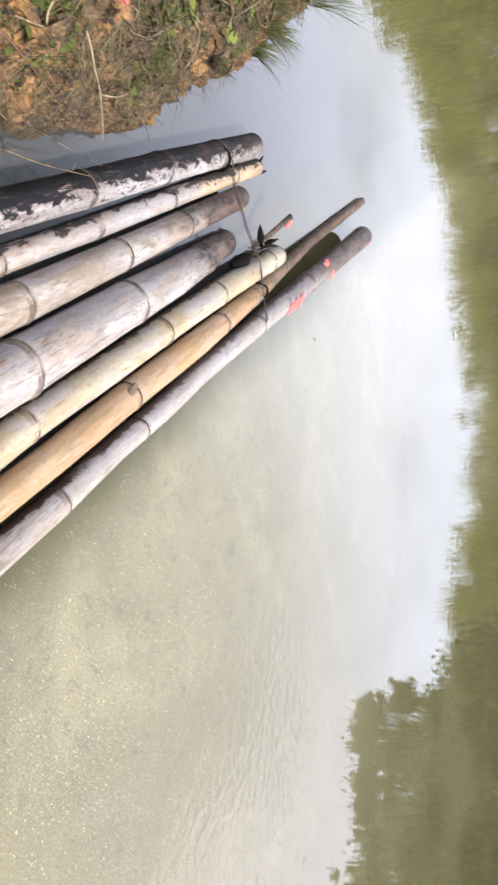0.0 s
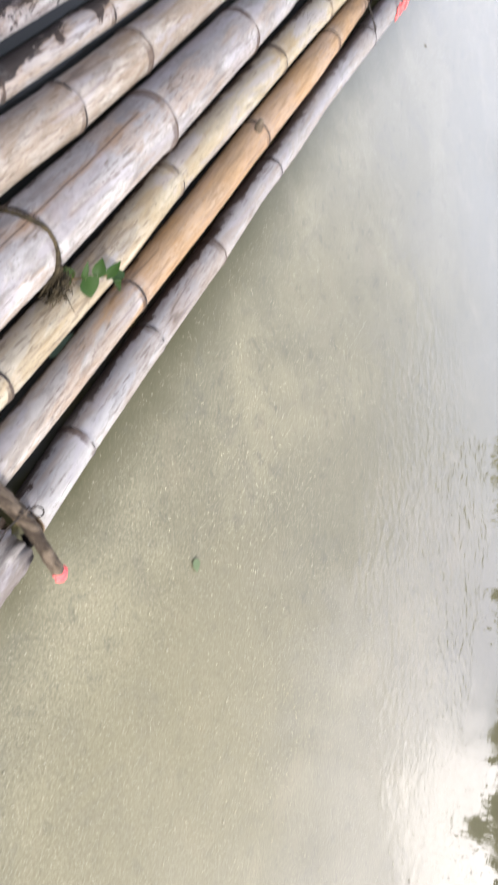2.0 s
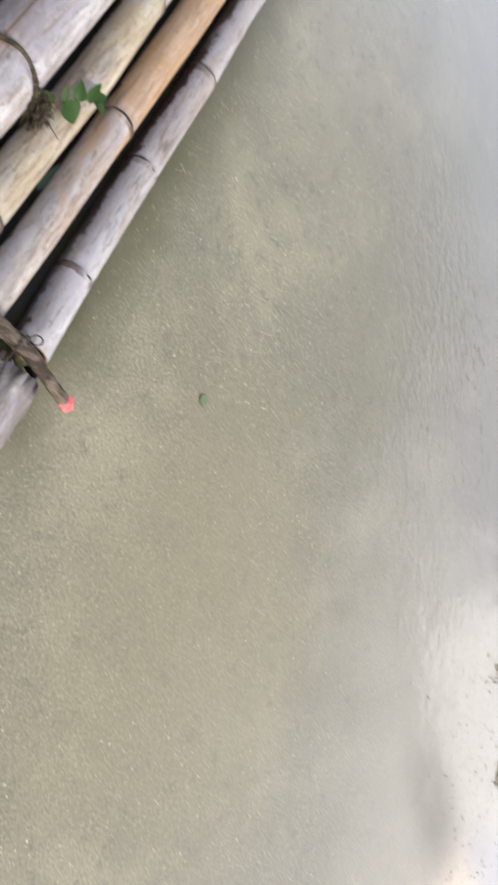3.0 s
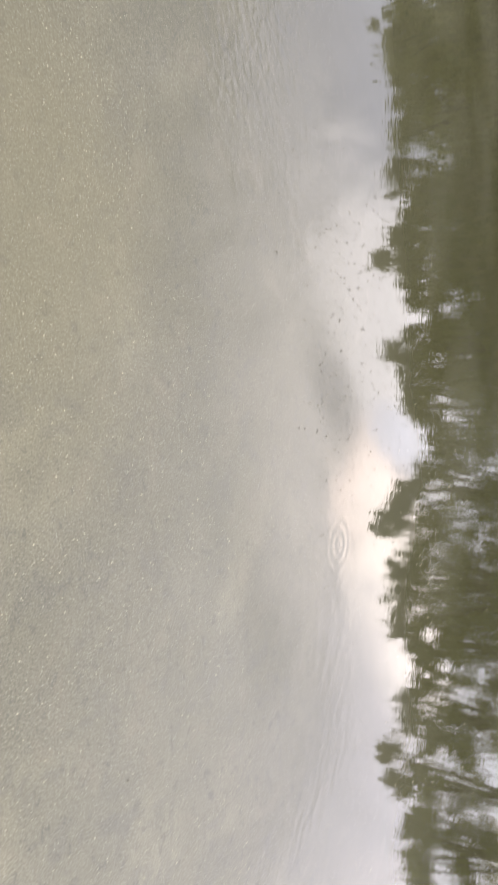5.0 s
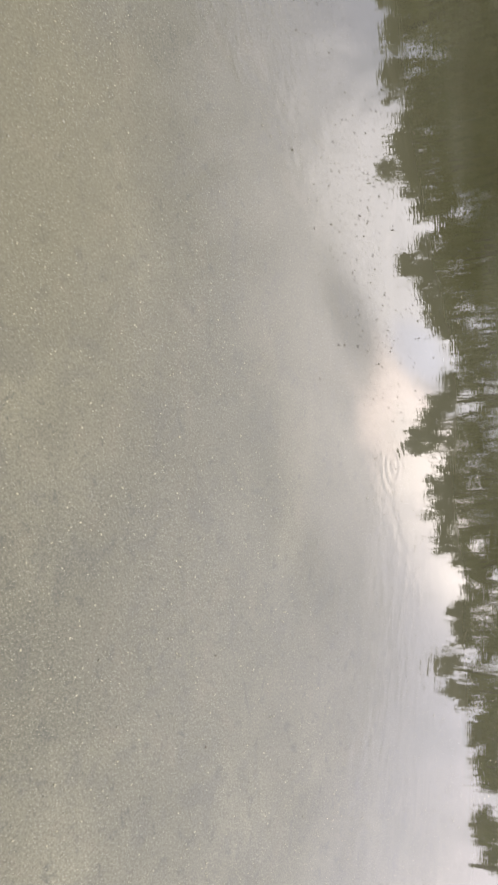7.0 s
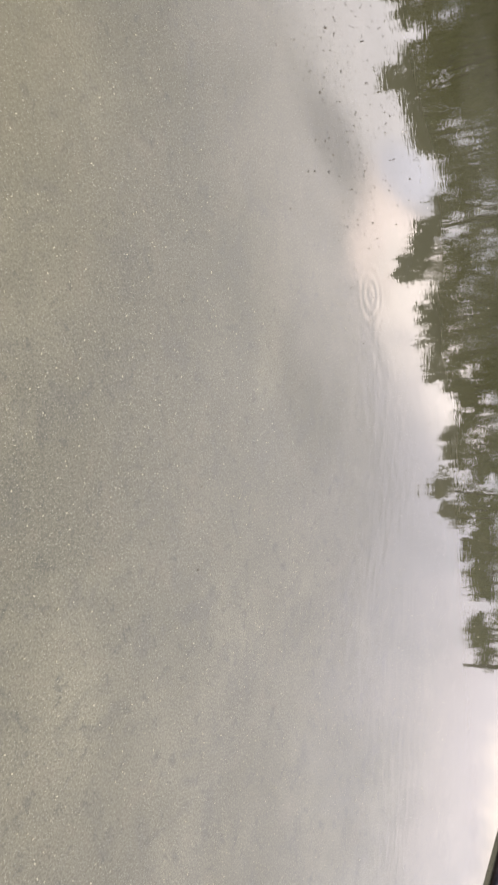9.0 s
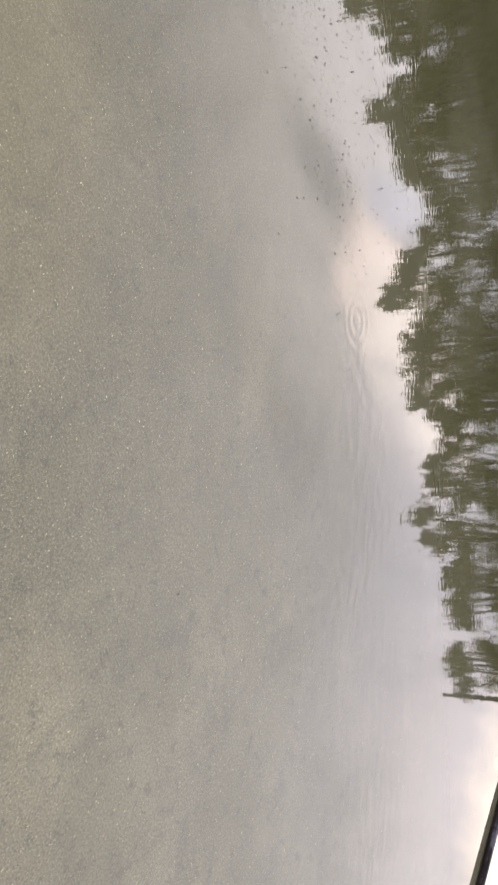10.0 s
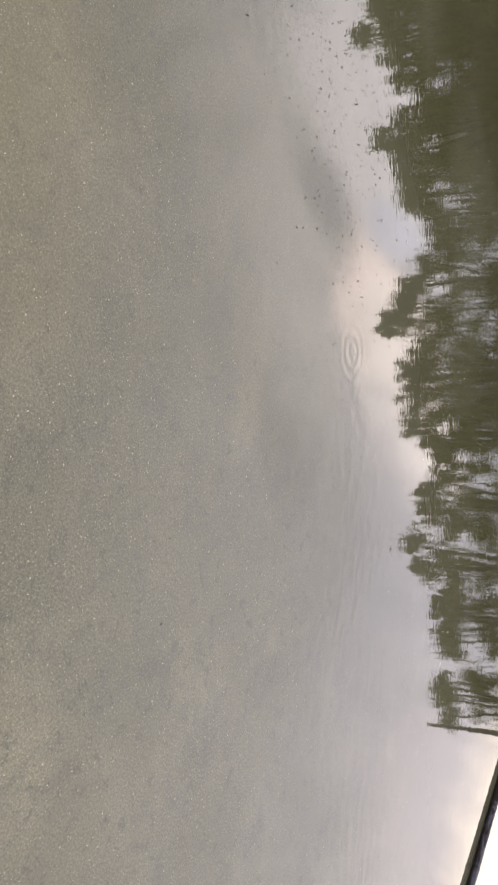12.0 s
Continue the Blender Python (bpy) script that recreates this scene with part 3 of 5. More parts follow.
M_STALK = plain("reddish_stalk", (0.14, 0.07, 0.04), (0.1, 0.11, 0.035), 60.0)
M_TEAL = leafy("bluish_leaf", (0.12, 0.2, 0.15), (0.16, 0.25, 0.19), (0.1, 0.17, 0.12))
M_DULL = leafy("sodden_leaf", (0.13, 0.19, 0.1), (0.17, 0.22, 0.12), (0.19, 0.21, 0.14))
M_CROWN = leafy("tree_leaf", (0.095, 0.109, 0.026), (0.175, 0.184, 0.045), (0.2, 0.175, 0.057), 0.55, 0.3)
# brighter copy of tree_leaf, the western trees' sunlight put into its colour
M_SUNLIT_CROWN = leafy("sunlit_leaf", (0.19, 0.21, 0.056), (0.3, 0.305, 0.096), (0.285, 0.27, 0.1), 0.55, 0.3)
# paled further, with the haze of distance put into the leaf colour
M_FARCROWN = leafy("hazed_leaf", (0.21, 0.23, 0.058), (0.32, 0.325, 0.096), (0.31, 0.29, 0.11), 0.55, 0.3)
M_TRUNK = plain("tree_bark", (0.07, 0.055, 0.04), (0.15, 0.125, 0.095), 6.0, stretch=(1, 1, 0.3), bump=0.8, distance=0.02)
M_DUST = plain("pollen_fleck", (0.25, 0.235, 0.17), (0.36, 0.34, 0.25), 30.0)
M_SCUM = plain("pollen_scum", (0.44, 0.4, 0.26), (0.56, 0.52, 0.36), 30.0)
M_LITTER = plain("leaf_litter", (0.06, 0.05, 0.035), (0.14, 0.11, 0.07), 30.0)


# ---- mesh helpers ----
class Shape:
    """Points and faces gathered into one mesh."""

    def __init__(self):
        self.points, self.faces = [], []

    def add(self, points, faces):
        k = len(self.points)
        self.points += [tuple(p) for p in points]
        self.faces += [tuple(i + k for i in f) for f in faces]
        return self

    def tube(self, path, radii, sides=8, caps=True):
        """A round rod along a path, thick as radii say."""
        path = [Vector(p) for p in path]
        points, faces, side = [], [], None
        for i, p in enumerate(path):
            ahead = (path[min(i + 1, len(path) - 1)] - path[max(i - 1, 0)]).normalized()
            if side is None:
                side = ahead.cross(Vector((0, 0, 1)) if abs(ahead.z) < 0.9 else Vector((1, 0, 0))).normalized()
            side = (side - ahead * side.dot(ahead)).normalized()
            up2 = side.cross(ahead)
            r = radii[i] if isinstance(radii, (list, tuple)) else radii
            for s in range(sides):
                a = 2 * math.pi * s / sides
                points.append(p + side * math.cos(a) * r + up2 * math.sin(a) * r)
        for i in range(len(path) - 1):
            for s in range(sides):
                n = (s + 1) % sides
                faces.append((i * sides + s, i * sides + n, (i + 1) * sides + n, (i + 1) * sides + s))
        if caps:
            faces.append(tuple(reversed(range(sides))))
            faces.append(tuple(range((len(path) - 1) * sides, len(path) * sides)))
        return self.add(points, faces)

    def blade(self, root, tip, width, bend, segments=3):
        """A narrow leaf from root to tip, bent by a vector, tapering to a point."""
        root, tip, bend = Vector(root), Vector(tip), Vector(bend)
        run = tip - root
        side = run.cross(Vector((0, 0, 1)))
        side = (side if side.length > 1e-6 else Vector((1, 0, 0))).normalized()
        points, faces = [], []
        for i in range(segments + 1):
            u = i / segments
            mid = root + run * u + bend * (4 * u * (1 - u))
            w = width * (1 - u) ** 0.7 * 0.5
            points += [mid - side * w, mid + side * w]
        for i in range(segments):
            faces.append((2 * i, 2 * i + 1, 2 * i + 3, 2 * i + 2))
        return self.add(points, faces)

    def leaf(self, base, axis, normal, length, width, fold=0.15, droop=0.1):
        """A pointed oval leaf with a folded midrib."""
        base, axis, normal = Vector(base), Vector(axis).normalized(), Vector(normal)
        side = axis.cross(normal).normalized()
        normal = side.cross(axis).normalized()
        points, faces = [], []
        stations = ((0.0, 0.04), (0.12, 0.62), (0.32, 1.0), (0.58, 0.82), (0.82, 0.4), (1.0, 0.03))
        for u, w in stations:
            mid = base + axis * length * u - normal * droop * length * u * u
            half = side * width * 0.5 * w
            lift = normal * fold * width * 0.5 * w
            points += [mid - half + lift, mid, mid + half + lift]
        for i in range(len(stations) - 1):
            k = 3 * i
            faces += [(k, k + 1, k + 4, k + 3), (k + 1, k + 2, k + 5, k + 4)]
        return self.add(points, faces)

    def lump(self, centre, size, rng, rough=0.3):
        """A small uneven clod or egg-like lump."""
        bumps = [1 + rough * (rng.random() - 0.5) for _ in range(18)]
        points, faces = [], []
        rings, around = 3, 6
        points.append(Vector((0, 0, 1)) * bumps[0])
        for i in range(1, rings):
            a = math.pi * i / rings
            for s in range(around):
                b = 2 * math.pi * (s + 0.5 * i) / around
                points.append(Vector((math.sin(a) * math.cos(b), math.sin(a) * math.sin(b), math.cos(a))) * bumps[(i * around + s) % 18])
        points.append(Vector((0, 0, -1)) * bumps[1])
        last = len(points) - 1
        for s in range(around):
            n = (s + 1) % around
            faces.append((0, 1 + s, 1 + n))
            for i in range(rings - 2):
                k = 1 + i * around
                faces.append((k + s, k + around + s, k + around + n, k + n))
            k = 1 + (rings - 2) * around
            faces.append((k + s, last, k + n))
        turn = Euler((rng.random() * 6, rng.random() * 6, rng.random() * 6)).to_matrix()
        size = Vector(size)
        return self.add([Vector(centre) + turn @ Vector((p.x * size.x, p.y * size.y, p.z * size.z)) for p in points], faces)

    def mesh(self, name, mat, smooth=True):
        data = bpy.data.meshes.new(name)
        data.from_pydata(self.points, [], self.faces)
        data.materials.append(mat)
        if smooth:
            data.polygons.foreach_set("use_smooth", [True] * len(data.polygons))
        data.update()
        return data


def part(name, shape, mat, parent=None, label="", at=None, smooth=True):
    """One mesh object, under its thing where it has one."""
    ob = new(name, shape.mesh(name, mat, smooth))
    if parent:
        ob.parent = parent
    if at is not None:
        ob.matrix_basis = at
    if label:
        tagged(ob, label)
    return ob


def thing(name, at, label, category, group=""):
    ob = new(name)
    ob.matrix_basis = at if isinstance(at, Matrix) else Matrix.Translation(at)
    return tagged(ob, label, category, group)


# ---- the ground, one sheet from the pond's bed to the horizon ----
SHORE = ((-40.0, 8.0), (-9.0, 0.9), (-5.0, -0.1), (-3.5, -0.24), (-2.8, -0.33), (-2.46, -0.37), (-2.2, -0.44), (-1.95, -0.52), (-1.85, -0.58), (-1.71, -0.53),
         (-1.55, -0.6), (-1.42, -0.68), (-1.27, -0.73), (-1.2, -0.8), (-1.13, -0.92), (-0.95, -1.08), (-0.6, -1.22), (0.0, -1.34), (1.0, -1.4), (3.0, -1.5), (9.0, -1.2), (40.0, 3.0))
SHORE_X, SHORE_Y = [p[0] for p in SHORE], [p[1] for p in SHORE]


def far_shore(heading):
    """How far off the opposite bank lies, by heading in degrees."""
    return float(np.interp(heading, (-95, -80, -60, -38, -28, 40, 50, 75, 100), (14, 26, 36, 34, 21, 19, 22, 30, 30)))


def ground_height(x, y):
    inland = float(np.interp(x, SHORE_X, SHORE_Y)) - y
    if inland > 0:
        z = 0.11 * (1 - math.exp(-inland / 0.05)) + 0.36 * (1 - math.exp(-inland / 0.55)) + 0.05 * inland ** 0.5
        near = 1.0 if -4 < x < 0 and inland < 2 else 0.4
        z += near * (0.05 * noise.noise(Vector((x * 5, y * 5, 1.3))) + 0.066 * noise.noise(Vector((x * 13, y * 13, 4.1))) + 0.048 * noise.noise(Vector((x * 30, y * 30, 7.7)))) * min(1.0, inland / 0.08)
        # a burrow in the bank
        z -= 0.03 * math.exp(-((x + 1.92) ** 2 + (y + 0.585) ** 2) / 0.0007)
        return z
    z = max(-0.5, -0.55 * (-inland) ** 0.8)
    r, h = math.hypot(x, y), math.degrees(math.atan2(x, y))
    beyond = r - far_shore(h)
    if abs(h) < 105 and beyond > -1.5:
        z = max(z, -0.5 + min(beyond + 1.5, 2.2) * 0.48 + 0.02 * min(max(beyond, 0), 60) + 0.12 * noise.noise(Vector((x * 0.7, y * 0.7, 0))))
    return z


def lines(fine_from, fine_to, step, reach):
    inner = list(np.arange(fine_from, fine_to, step))
    out, d = [], step
    while d < reach:
        d *= 1.22
        out.append(d)
    steps = np.cumsum(np.minimum(out, 60.0))
    return [fine_from - s for s in reversed(steps)] + inner + [fine_to + s for s in steps]


xs, ys = lines(-3.3, -0.9, 0.016, 700), lines(-1.35, -0.3, 0.016, 700)
shape = Shape()
shape.points = [(x, y, ground_height(x, y)) for y in ys for x in xs]
w = len(xs)
shape.faces = [(j * w + i, j * w + i + 1, (j + 1) * w + i + 1, (j + 1) * w + i) for j in range(len(ys) - 1) for i in range(w - 1)]
tagged(part("ground", shape, M_CLAY), "crumbly orange clay bank sloping down to the pond", "ground", kind="structure")

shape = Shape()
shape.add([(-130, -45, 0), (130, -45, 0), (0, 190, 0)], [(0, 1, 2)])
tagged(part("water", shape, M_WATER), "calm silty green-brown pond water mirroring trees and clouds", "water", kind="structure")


# ---- the bamboo raft ----
def culm(raft, path, radii, joints, look_name, label, char=None, sides=26, jagged=0.0, bevel=0.0, rugged=0.0, seed=1, name="pole"):
    """A bamboo culm along path (points from the near end to the far one) with swollen joints, a wall and hollow ends."""
    rng = random.Random(seed)
    path = [Vector(p) for p in path]
    along = [0.0]
    for a, b in zip(path, path[1:]):
        along.append(along[-1] + (b - a).length)
    total = along[-1]
    ahead = (path[-1] - path[0]).normalized()
    side = Vector((0, 0, 1)).cross(ahead).normalized()
    m = Matrix((ahead, side, ahead.cross(side))).transposed().to_4x4()
    m.translation = path[0]
    back = m.inverted()
    local = [back @ p for p in path]

    def axis(s):
        return Vector([float(np.interp(s, along, [p[k] for p in local])) for k in range(3)])

    def thick(s):
        r = float(np.interp(s / total, [i / (len(radii) - 1) for i in range(len(radii))], radii))
        for j in joints:
            d = s - j
            r *= 1 + 0.05 * math.exp(-(d / 0.006) ** 2) - 0.035 * math.exp(-((d - 0.012) / 0.006) ** 2) + 0.02 * math.exp(-(d / 0.05) ** 2)
        return r

    marks = sorted({round(v, 4) for v in list(np.linspace(0, total, int(total / 0.035) + 2)) + [j + d for j in joints for d in (-0.012, -0.006, -0.003, 0.0, 0.003, 0.007, 0.012, 0.018, 0.025)] if 0 <= v <= total})
    shape, points, faces = Shape(), [], []
    phase = rng.random() * 9
    for k, s in enumerate(marks):
        c, r = axis(s), thick(s)
        for i in range(sides):
            a = 2 * math.pi * i / sides
            rr = r * (1 + 0.022 * noise.noise(Vector((s * 3 + phase, math.cos(a), math.sin(a)))) + 0.008 * noise.noise(Vector((s * 22 + phase, 2 * math.cos(a), 2 * math.sin(a)))))
            rr *= 1 + rugged * (noise.noise(Vector((s * 14 + phase, 3 * math.cos(a), 3 * math.sin(a)))) + 0.6 * noise.noise(Vector((s * 50, 7 * math.cos(a), 7 * math.sin(a)))))
            slip = jagged * (rng.random() - 0.3) + bevel * (1 + math.sin(a)) if k == 0 else 0.0
            points.append((c.x + slip, c.y + rr * math.cos(a), c.z + rr * math.sin(a)))
    n = len(marks)
    for k in range(n - 1):
        for i in range(sides):
            j = (i + 1) % sides
            faces.append((k * sides + i, (k + 1) * sides + i, (k + 1) * sides + j, k * sides + j))
    # the wall's cut edge and the hollow behind it, at both ends
    for k, inward in ((0, 0.05), (n - 1, -0.05)):
        c, r = axis(marks[k]), thick(marks[k])
        base = len(points)
        for depth, f in ((0.0, 0.83), (inward, 0.78), (inward, 0.02)):
            for i in range(sides):
                a = 2 * math.pi * i / sides
                edge = points[k * sides + i][0] if depth == 0.0 else c.x + depth
                points.append((edge, c.y + r * f * math.cos(a), c.z + r * f * math.sin(a)))
        rings = [k * sides, base, base + sides, base + 2 * sides]
        for p, q in zip(rings, rings[1:]):
            for i in range(sides):
                j = (i + 1) % sides
                faces.append((p + i, q + i, q + j, p + j) if k else (p + i, p + j, q + j, q + i))
    shape.add(points, faces)
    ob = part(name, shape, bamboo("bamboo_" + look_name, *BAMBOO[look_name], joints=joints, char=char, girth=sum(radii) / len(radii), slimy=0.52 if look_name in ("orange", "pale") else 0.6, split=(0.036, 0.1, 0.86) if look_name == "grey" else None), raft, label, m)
    ob.data.materials.append(M_PITH)
    tail = len(ob.data.polygons) - 6 * sides
    for poly in ob.data.polygons[tail:]:
        poly.material_index = 1
    for j in joints:
        ring = Shape()
        c, r = axis(j), thick(j)
        pts, fcs = [], []
        span = [(-0.003, 0.985), (-0.0018, 1.01), (0.0015, 1.01), (0.0034, 0.98)]
        for dx, f in span:
            for i in range(sides):
                a = 2 * math.pi * i / sides
                f2 = f + 0.045 * noise.noise(Vector((math.cos(a) * 1.6, math.sin(a) * 1.6, j * 11 + seed)))
                wob = 0.0035 * noise.noise(Vector((math.cos(a) * 2, math.sin(a) * 2, j * 7 + seed)))
                pts.append((c.x + dx + wob, c.y + r * f2 * math.cos(a), c.z + r * f2 * math.sin(a)))
        for k in range(len(span) - 1):
            for i in range(sides):
                q = (i + 1) % sides
                fcs.append((k * sides + i, (k + 1) * sides + i, (k + 1) * sides + q, k * sides + q))
        ring.add(pts, fcs)
        part("node_ring", ring, M_NODE, ob)
    return ob


def joints_at(path, places):
    """Distances along a culm of the joints, given by their x in the plan."""
    x0, x1 = path[0][0], path[-1][0]
    length = sum((Vector(b) - Vector(a)).length for a, b in zip(path, path[1:]))
    return [length * (x - x0) / (x1 - x0) for x in places]


raft = thing("bamboo_raft", Matrix.Identity(4), "weathered bamboo raft lashed with wire and rope, floating by the bank", "raft")
POLES = (
    ([(-0.3, -0.995, 0.045), (-0.728, -0.82, 0.045), (-1.298, -0.579, 0.045), (-1.7, -0.414, 0.045), (-2.262, -0.174, 0.045)], [0.044, 0.044, 0.043, 0.041],
     [-0.62, -0.94, -1.29, -1.645, -1.98], "mouldy", "black-mouldy pole with flaking white bloom"),
    ([(-0.3, -0.9, 0.03), (-0.729, -0.717, 0.032), (-0.946, -0.627, 0.033), (-1.281, -0.49, 0.035), (-1.781, -0.293, 0.035), (-2.253, -0.101, 0.035)], [0.029, 0.028, 0.028, 0.028],
     [-0.6, -0.94, -1.28, -1.64, -2.05], "flaky", "thin flaky white and black pole"),
    ([(-0.16, -0.862, 0.045), (-0.498, -0.721, 0.045), (-0.65, -0.652, 0.045), (-0.85, -0.571, 0.045), (-1.05, -0.493, 0.045), (-1.321, -0.388, 0.045), (-2.023, -0.12, 0.045)], [0.05, 0.047, 0.043, 0.038, 0.037],
     [-0.4, -0.673, -0.918, -1.3, -1.63], "brown", "brownish grey pole with a charred far end"),
    ([(0.05, -0.802, 0.055), (-0.294, -0.666, 0.055), (-0.475, -0.594, 0.055), (-0.795, -0.468, 0.055), (-1.2, -0.313, 0.053), (-1.45, -0.213, 0.048), (-1.66, -0.135, 0.036), (-1.87, -0.058, 0.016)], [0.066, 0.066, 0.063, 0.058, 0.051, 0.04],
     [-0.01, -0.378, -0.8, -1.227, -1.67], "grey", "thick grey-white pole with long drying cracks"),
    ([(0.1, -0.699, 0.05), (-0.161, -0.59, 0.05), (-0.5, -0.453, 0.05), (-0.75, -0.369, 0.05), (-1.04, -0.255, 0.05), (-1.35, -0.138, 0.05), (-1.696, -0.002, 0.05), (-2.11, 0.167, 0.05)], [0.038, 0.038, 0.038, 0.038],
     [-0.14, -0.727, -1.29, -1.625, -2.02], "yellow", "straw-yellow pole"),
    ([(0.11, -0.603, 0.05), (-0.036, -0.544, 0.055), (-0.19, -0.483, 0.055), (-0.4, -0.404, 0.055), (-0.74, -0.273, 0.055), (-1.044, -0.162, 0.055), (-1.42, -0.017, 0.055), (-1.605, 0.05, 0.055), (-1.85, 0.14, 0.052), (-2.53, 0.38, 0.015), (-3.292, 0.663, 0.010)],
     [0.033, 0.034, 0.036, 0.037, 0.037, 0.03, 0.023, 0.021, 0.021, 0.021], [-0.441, -1.045, -1.57, -1.83, -2.9], "orange", "orange-tan pole tapering to a thin tip"),
    ([(0.03, -0.447, 0.035), (-0.137, -0.392, 0.035), (-0.417, -0.29, 0.035), (-0.685, -0.187, 0.035), (-0.92, -0.106, 0.035), (-1.16, -0.012, 0.035), (-1.377, 0.061, 0.036), (-1.8, 0.224, 0.042), (-2.374, 0.44, 0.058), (-2.968, 0.66, 0.075)],
     [0.036, 0.0345, 0.032, 0.033, 0.036, 0.041, 0.046], [-0.132, -0.4, -0.69, -1.03, -1.79, -2.25], "pale", "pale greyish pole with pink egg clusters near its tip"),
)
CHAR = ((1.75, 2.3, 0.5), (1.9, 2.3, 0.5), (1.35, 1.8, 0.95), (1.5, 1.95, 0.95), None, (1.75, 2.5, 0.85), (1.6, 3.0, 0.85))
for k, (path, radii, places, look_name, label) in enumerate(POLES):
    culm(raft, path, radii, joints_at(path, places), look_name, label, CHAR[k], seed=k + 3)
# a split and frayed butt of bamboo past the crossbar
culm(raft, [(0.05, -0.452, 0.042), (0.1, -0.472, 0.042), (0.2, -0.511, 0.038), (0.36, -0.576, 0.03)], [0.04, 0.043, 0.038, 0.033], [], "frayed", "split and frayed grey bamboo butt", jagged=0.03, bevel=0.02, rugged=0.22, sides=40, seed=21, name="broken_butt")
# black lump added as the shade inside the butt's open end
part("hollow_rim", Shape().lump((0.068, -0.45, 0.062), (0.03, 0.014, 0.012), random.Random(5), 0.7), M_DARKWOOD, raft, "black lump standing for the shade in the hollow butt")

rng = random.Random(7)
bar = [(-0.02, -0.7, 0.098), (0.008, -0.63, 0.1), (0.025, -0.582, 0.1), (0.034, -0.55, 0.1), (0.045, -0.51, 0.1), (0.058, -0.476, 0.096), (0.07, -0.452, 0.092), (0.08, -0.432, 0.089), (0.09, -0.41, 0.085), (0.098, -0.388, 0.08)]
thick_bar = [0.014, 0.0142, 0.0138, 0.014, 0.0132, 0.0126, 0.0115, 0.0118, 0.0106, 0.011]
gnarled = Shape().tube([Vector(bar[i]).lerp(Vector(bar[i + 1]), u / 5) for i in range(len(bar) - 1) for u in range(5)] + [bar[-1]],
                       [thick_bar[i] + (thick_bar[i + 1] - thick_bar[i]) * u / 5 for i in range(len(bar) - 1) for u in range(5)] + [thick_bar[-1]], 16)
gnarled.points = [tuple(Vector(p) + Vector((noise.noise(Vector(p) * 55), noise.noise(Vector(p) * 55 + Vector((9, 0, 0))), noise.noise(Vector(p) * 70 + Vector((0, 7, 0))))) * 0.0028) for p in gnarled.points]
crossbar = part("crossbar", gnarled, M_GNARL, raft, "rough dark bark-covered crossbar stick")
part("knot", Shape().lump((0.046, -0.512, 0.11), (0.013, 0.01, 0.008), rng), M_GNARL, crossbar)
part("knot", Shape().lump((0.079, -0.44, 0.098), (0.008, 0.007, 0.005), rng), M_GNARL, crossbar)


def wire(points, r, name="wire", parent=None, label="", sides=6, mat=None):
    return part(name, Shape().tube(points, r, sides), mat or M_WIRE, parent or raft, label)


loop = [(0.036 + 0.008 * math.cos(a), -0.492 + 0.008 * math.sin(a), 0.116 + 0.006 * math.sin(a)) for a in np.linspace(-1.2, 4.6, 18)]
wire(loop + [(0.036, -0.512, 0.119), (0.052, -0.516, 0.113), (0.075, -0.522, 0.098), (0.1, -0.525, 0.092), (0.128, -0.534, 0.092), (0.15, -0.56, 0.09)], 0.0014, label="dark iron wire twisted round the crossbar")
turns = [(0.047 + 0.002 * i / 10, -0.508 + 0.018 * math.cos(i * 0.7), 0.1 + 0.018 * math.sin(i * 0.7)) for i in range(20)]
wire(turns, 0.0013, "wire_turns")

# the wire lashing over the far ends: two strands sagging from pole to pole
for off, sag in ((0.0, 0.0), (0.012, 0.006)):
    strand = [(-2.0, -0.315, 0.06), (-1.985, -0.262, 0.093), (-1.96, -0.21, 0.086 - sag), (-1.95 + off, -0.17, 0.082), (-1.925 + off, -0.12, 0.09), (-1.905, -0.075, 0.092 - sag),
              (-1.885 + off, -0.02, 0.1), (-1.865, 0.03, 0.108), (-1.855 - off, 0.08, 0.095), (-1.84, 0.12, 0.09), (-1.825, 0.16, 0.085), (-1.81 + off, 0.215, 0.08), (-1.79, 0.26, 0.05)]
    wire(strand, 0.0017)
knot_points = [(-1.88 + 0.02 * math.cos(a * 1.7), -0.01 + 0.02 * math.sin(a * 2.3), 0.1 + 0.012 * math.sin(a * 3.1)) for a in np.linspace(0, 9, 40)]
wire(knot_points, 0.0015, "wire_knot")
band = [(-1.86 + 0.004 * math.sin(a * 3), 0.132 + 0.034 * math.cos(a), 0.058 + 0.036 * math.sin(a)) for a in np.linspace(-0.3, 3.6, 18)]
wire(band, 0.004, "binding", mat=M_DARKWOOD)
band = [(-1.98 + 0.003 * math.sin(a * 3), -0.284 + 0.044 * math.cos(a), 0.045 + 0.046 * math.sin(a)) for a in np.linspace(-0.3, 3.6, 18)]
wire(band, 0.005, "binding", mat=M_DARKWOOD)


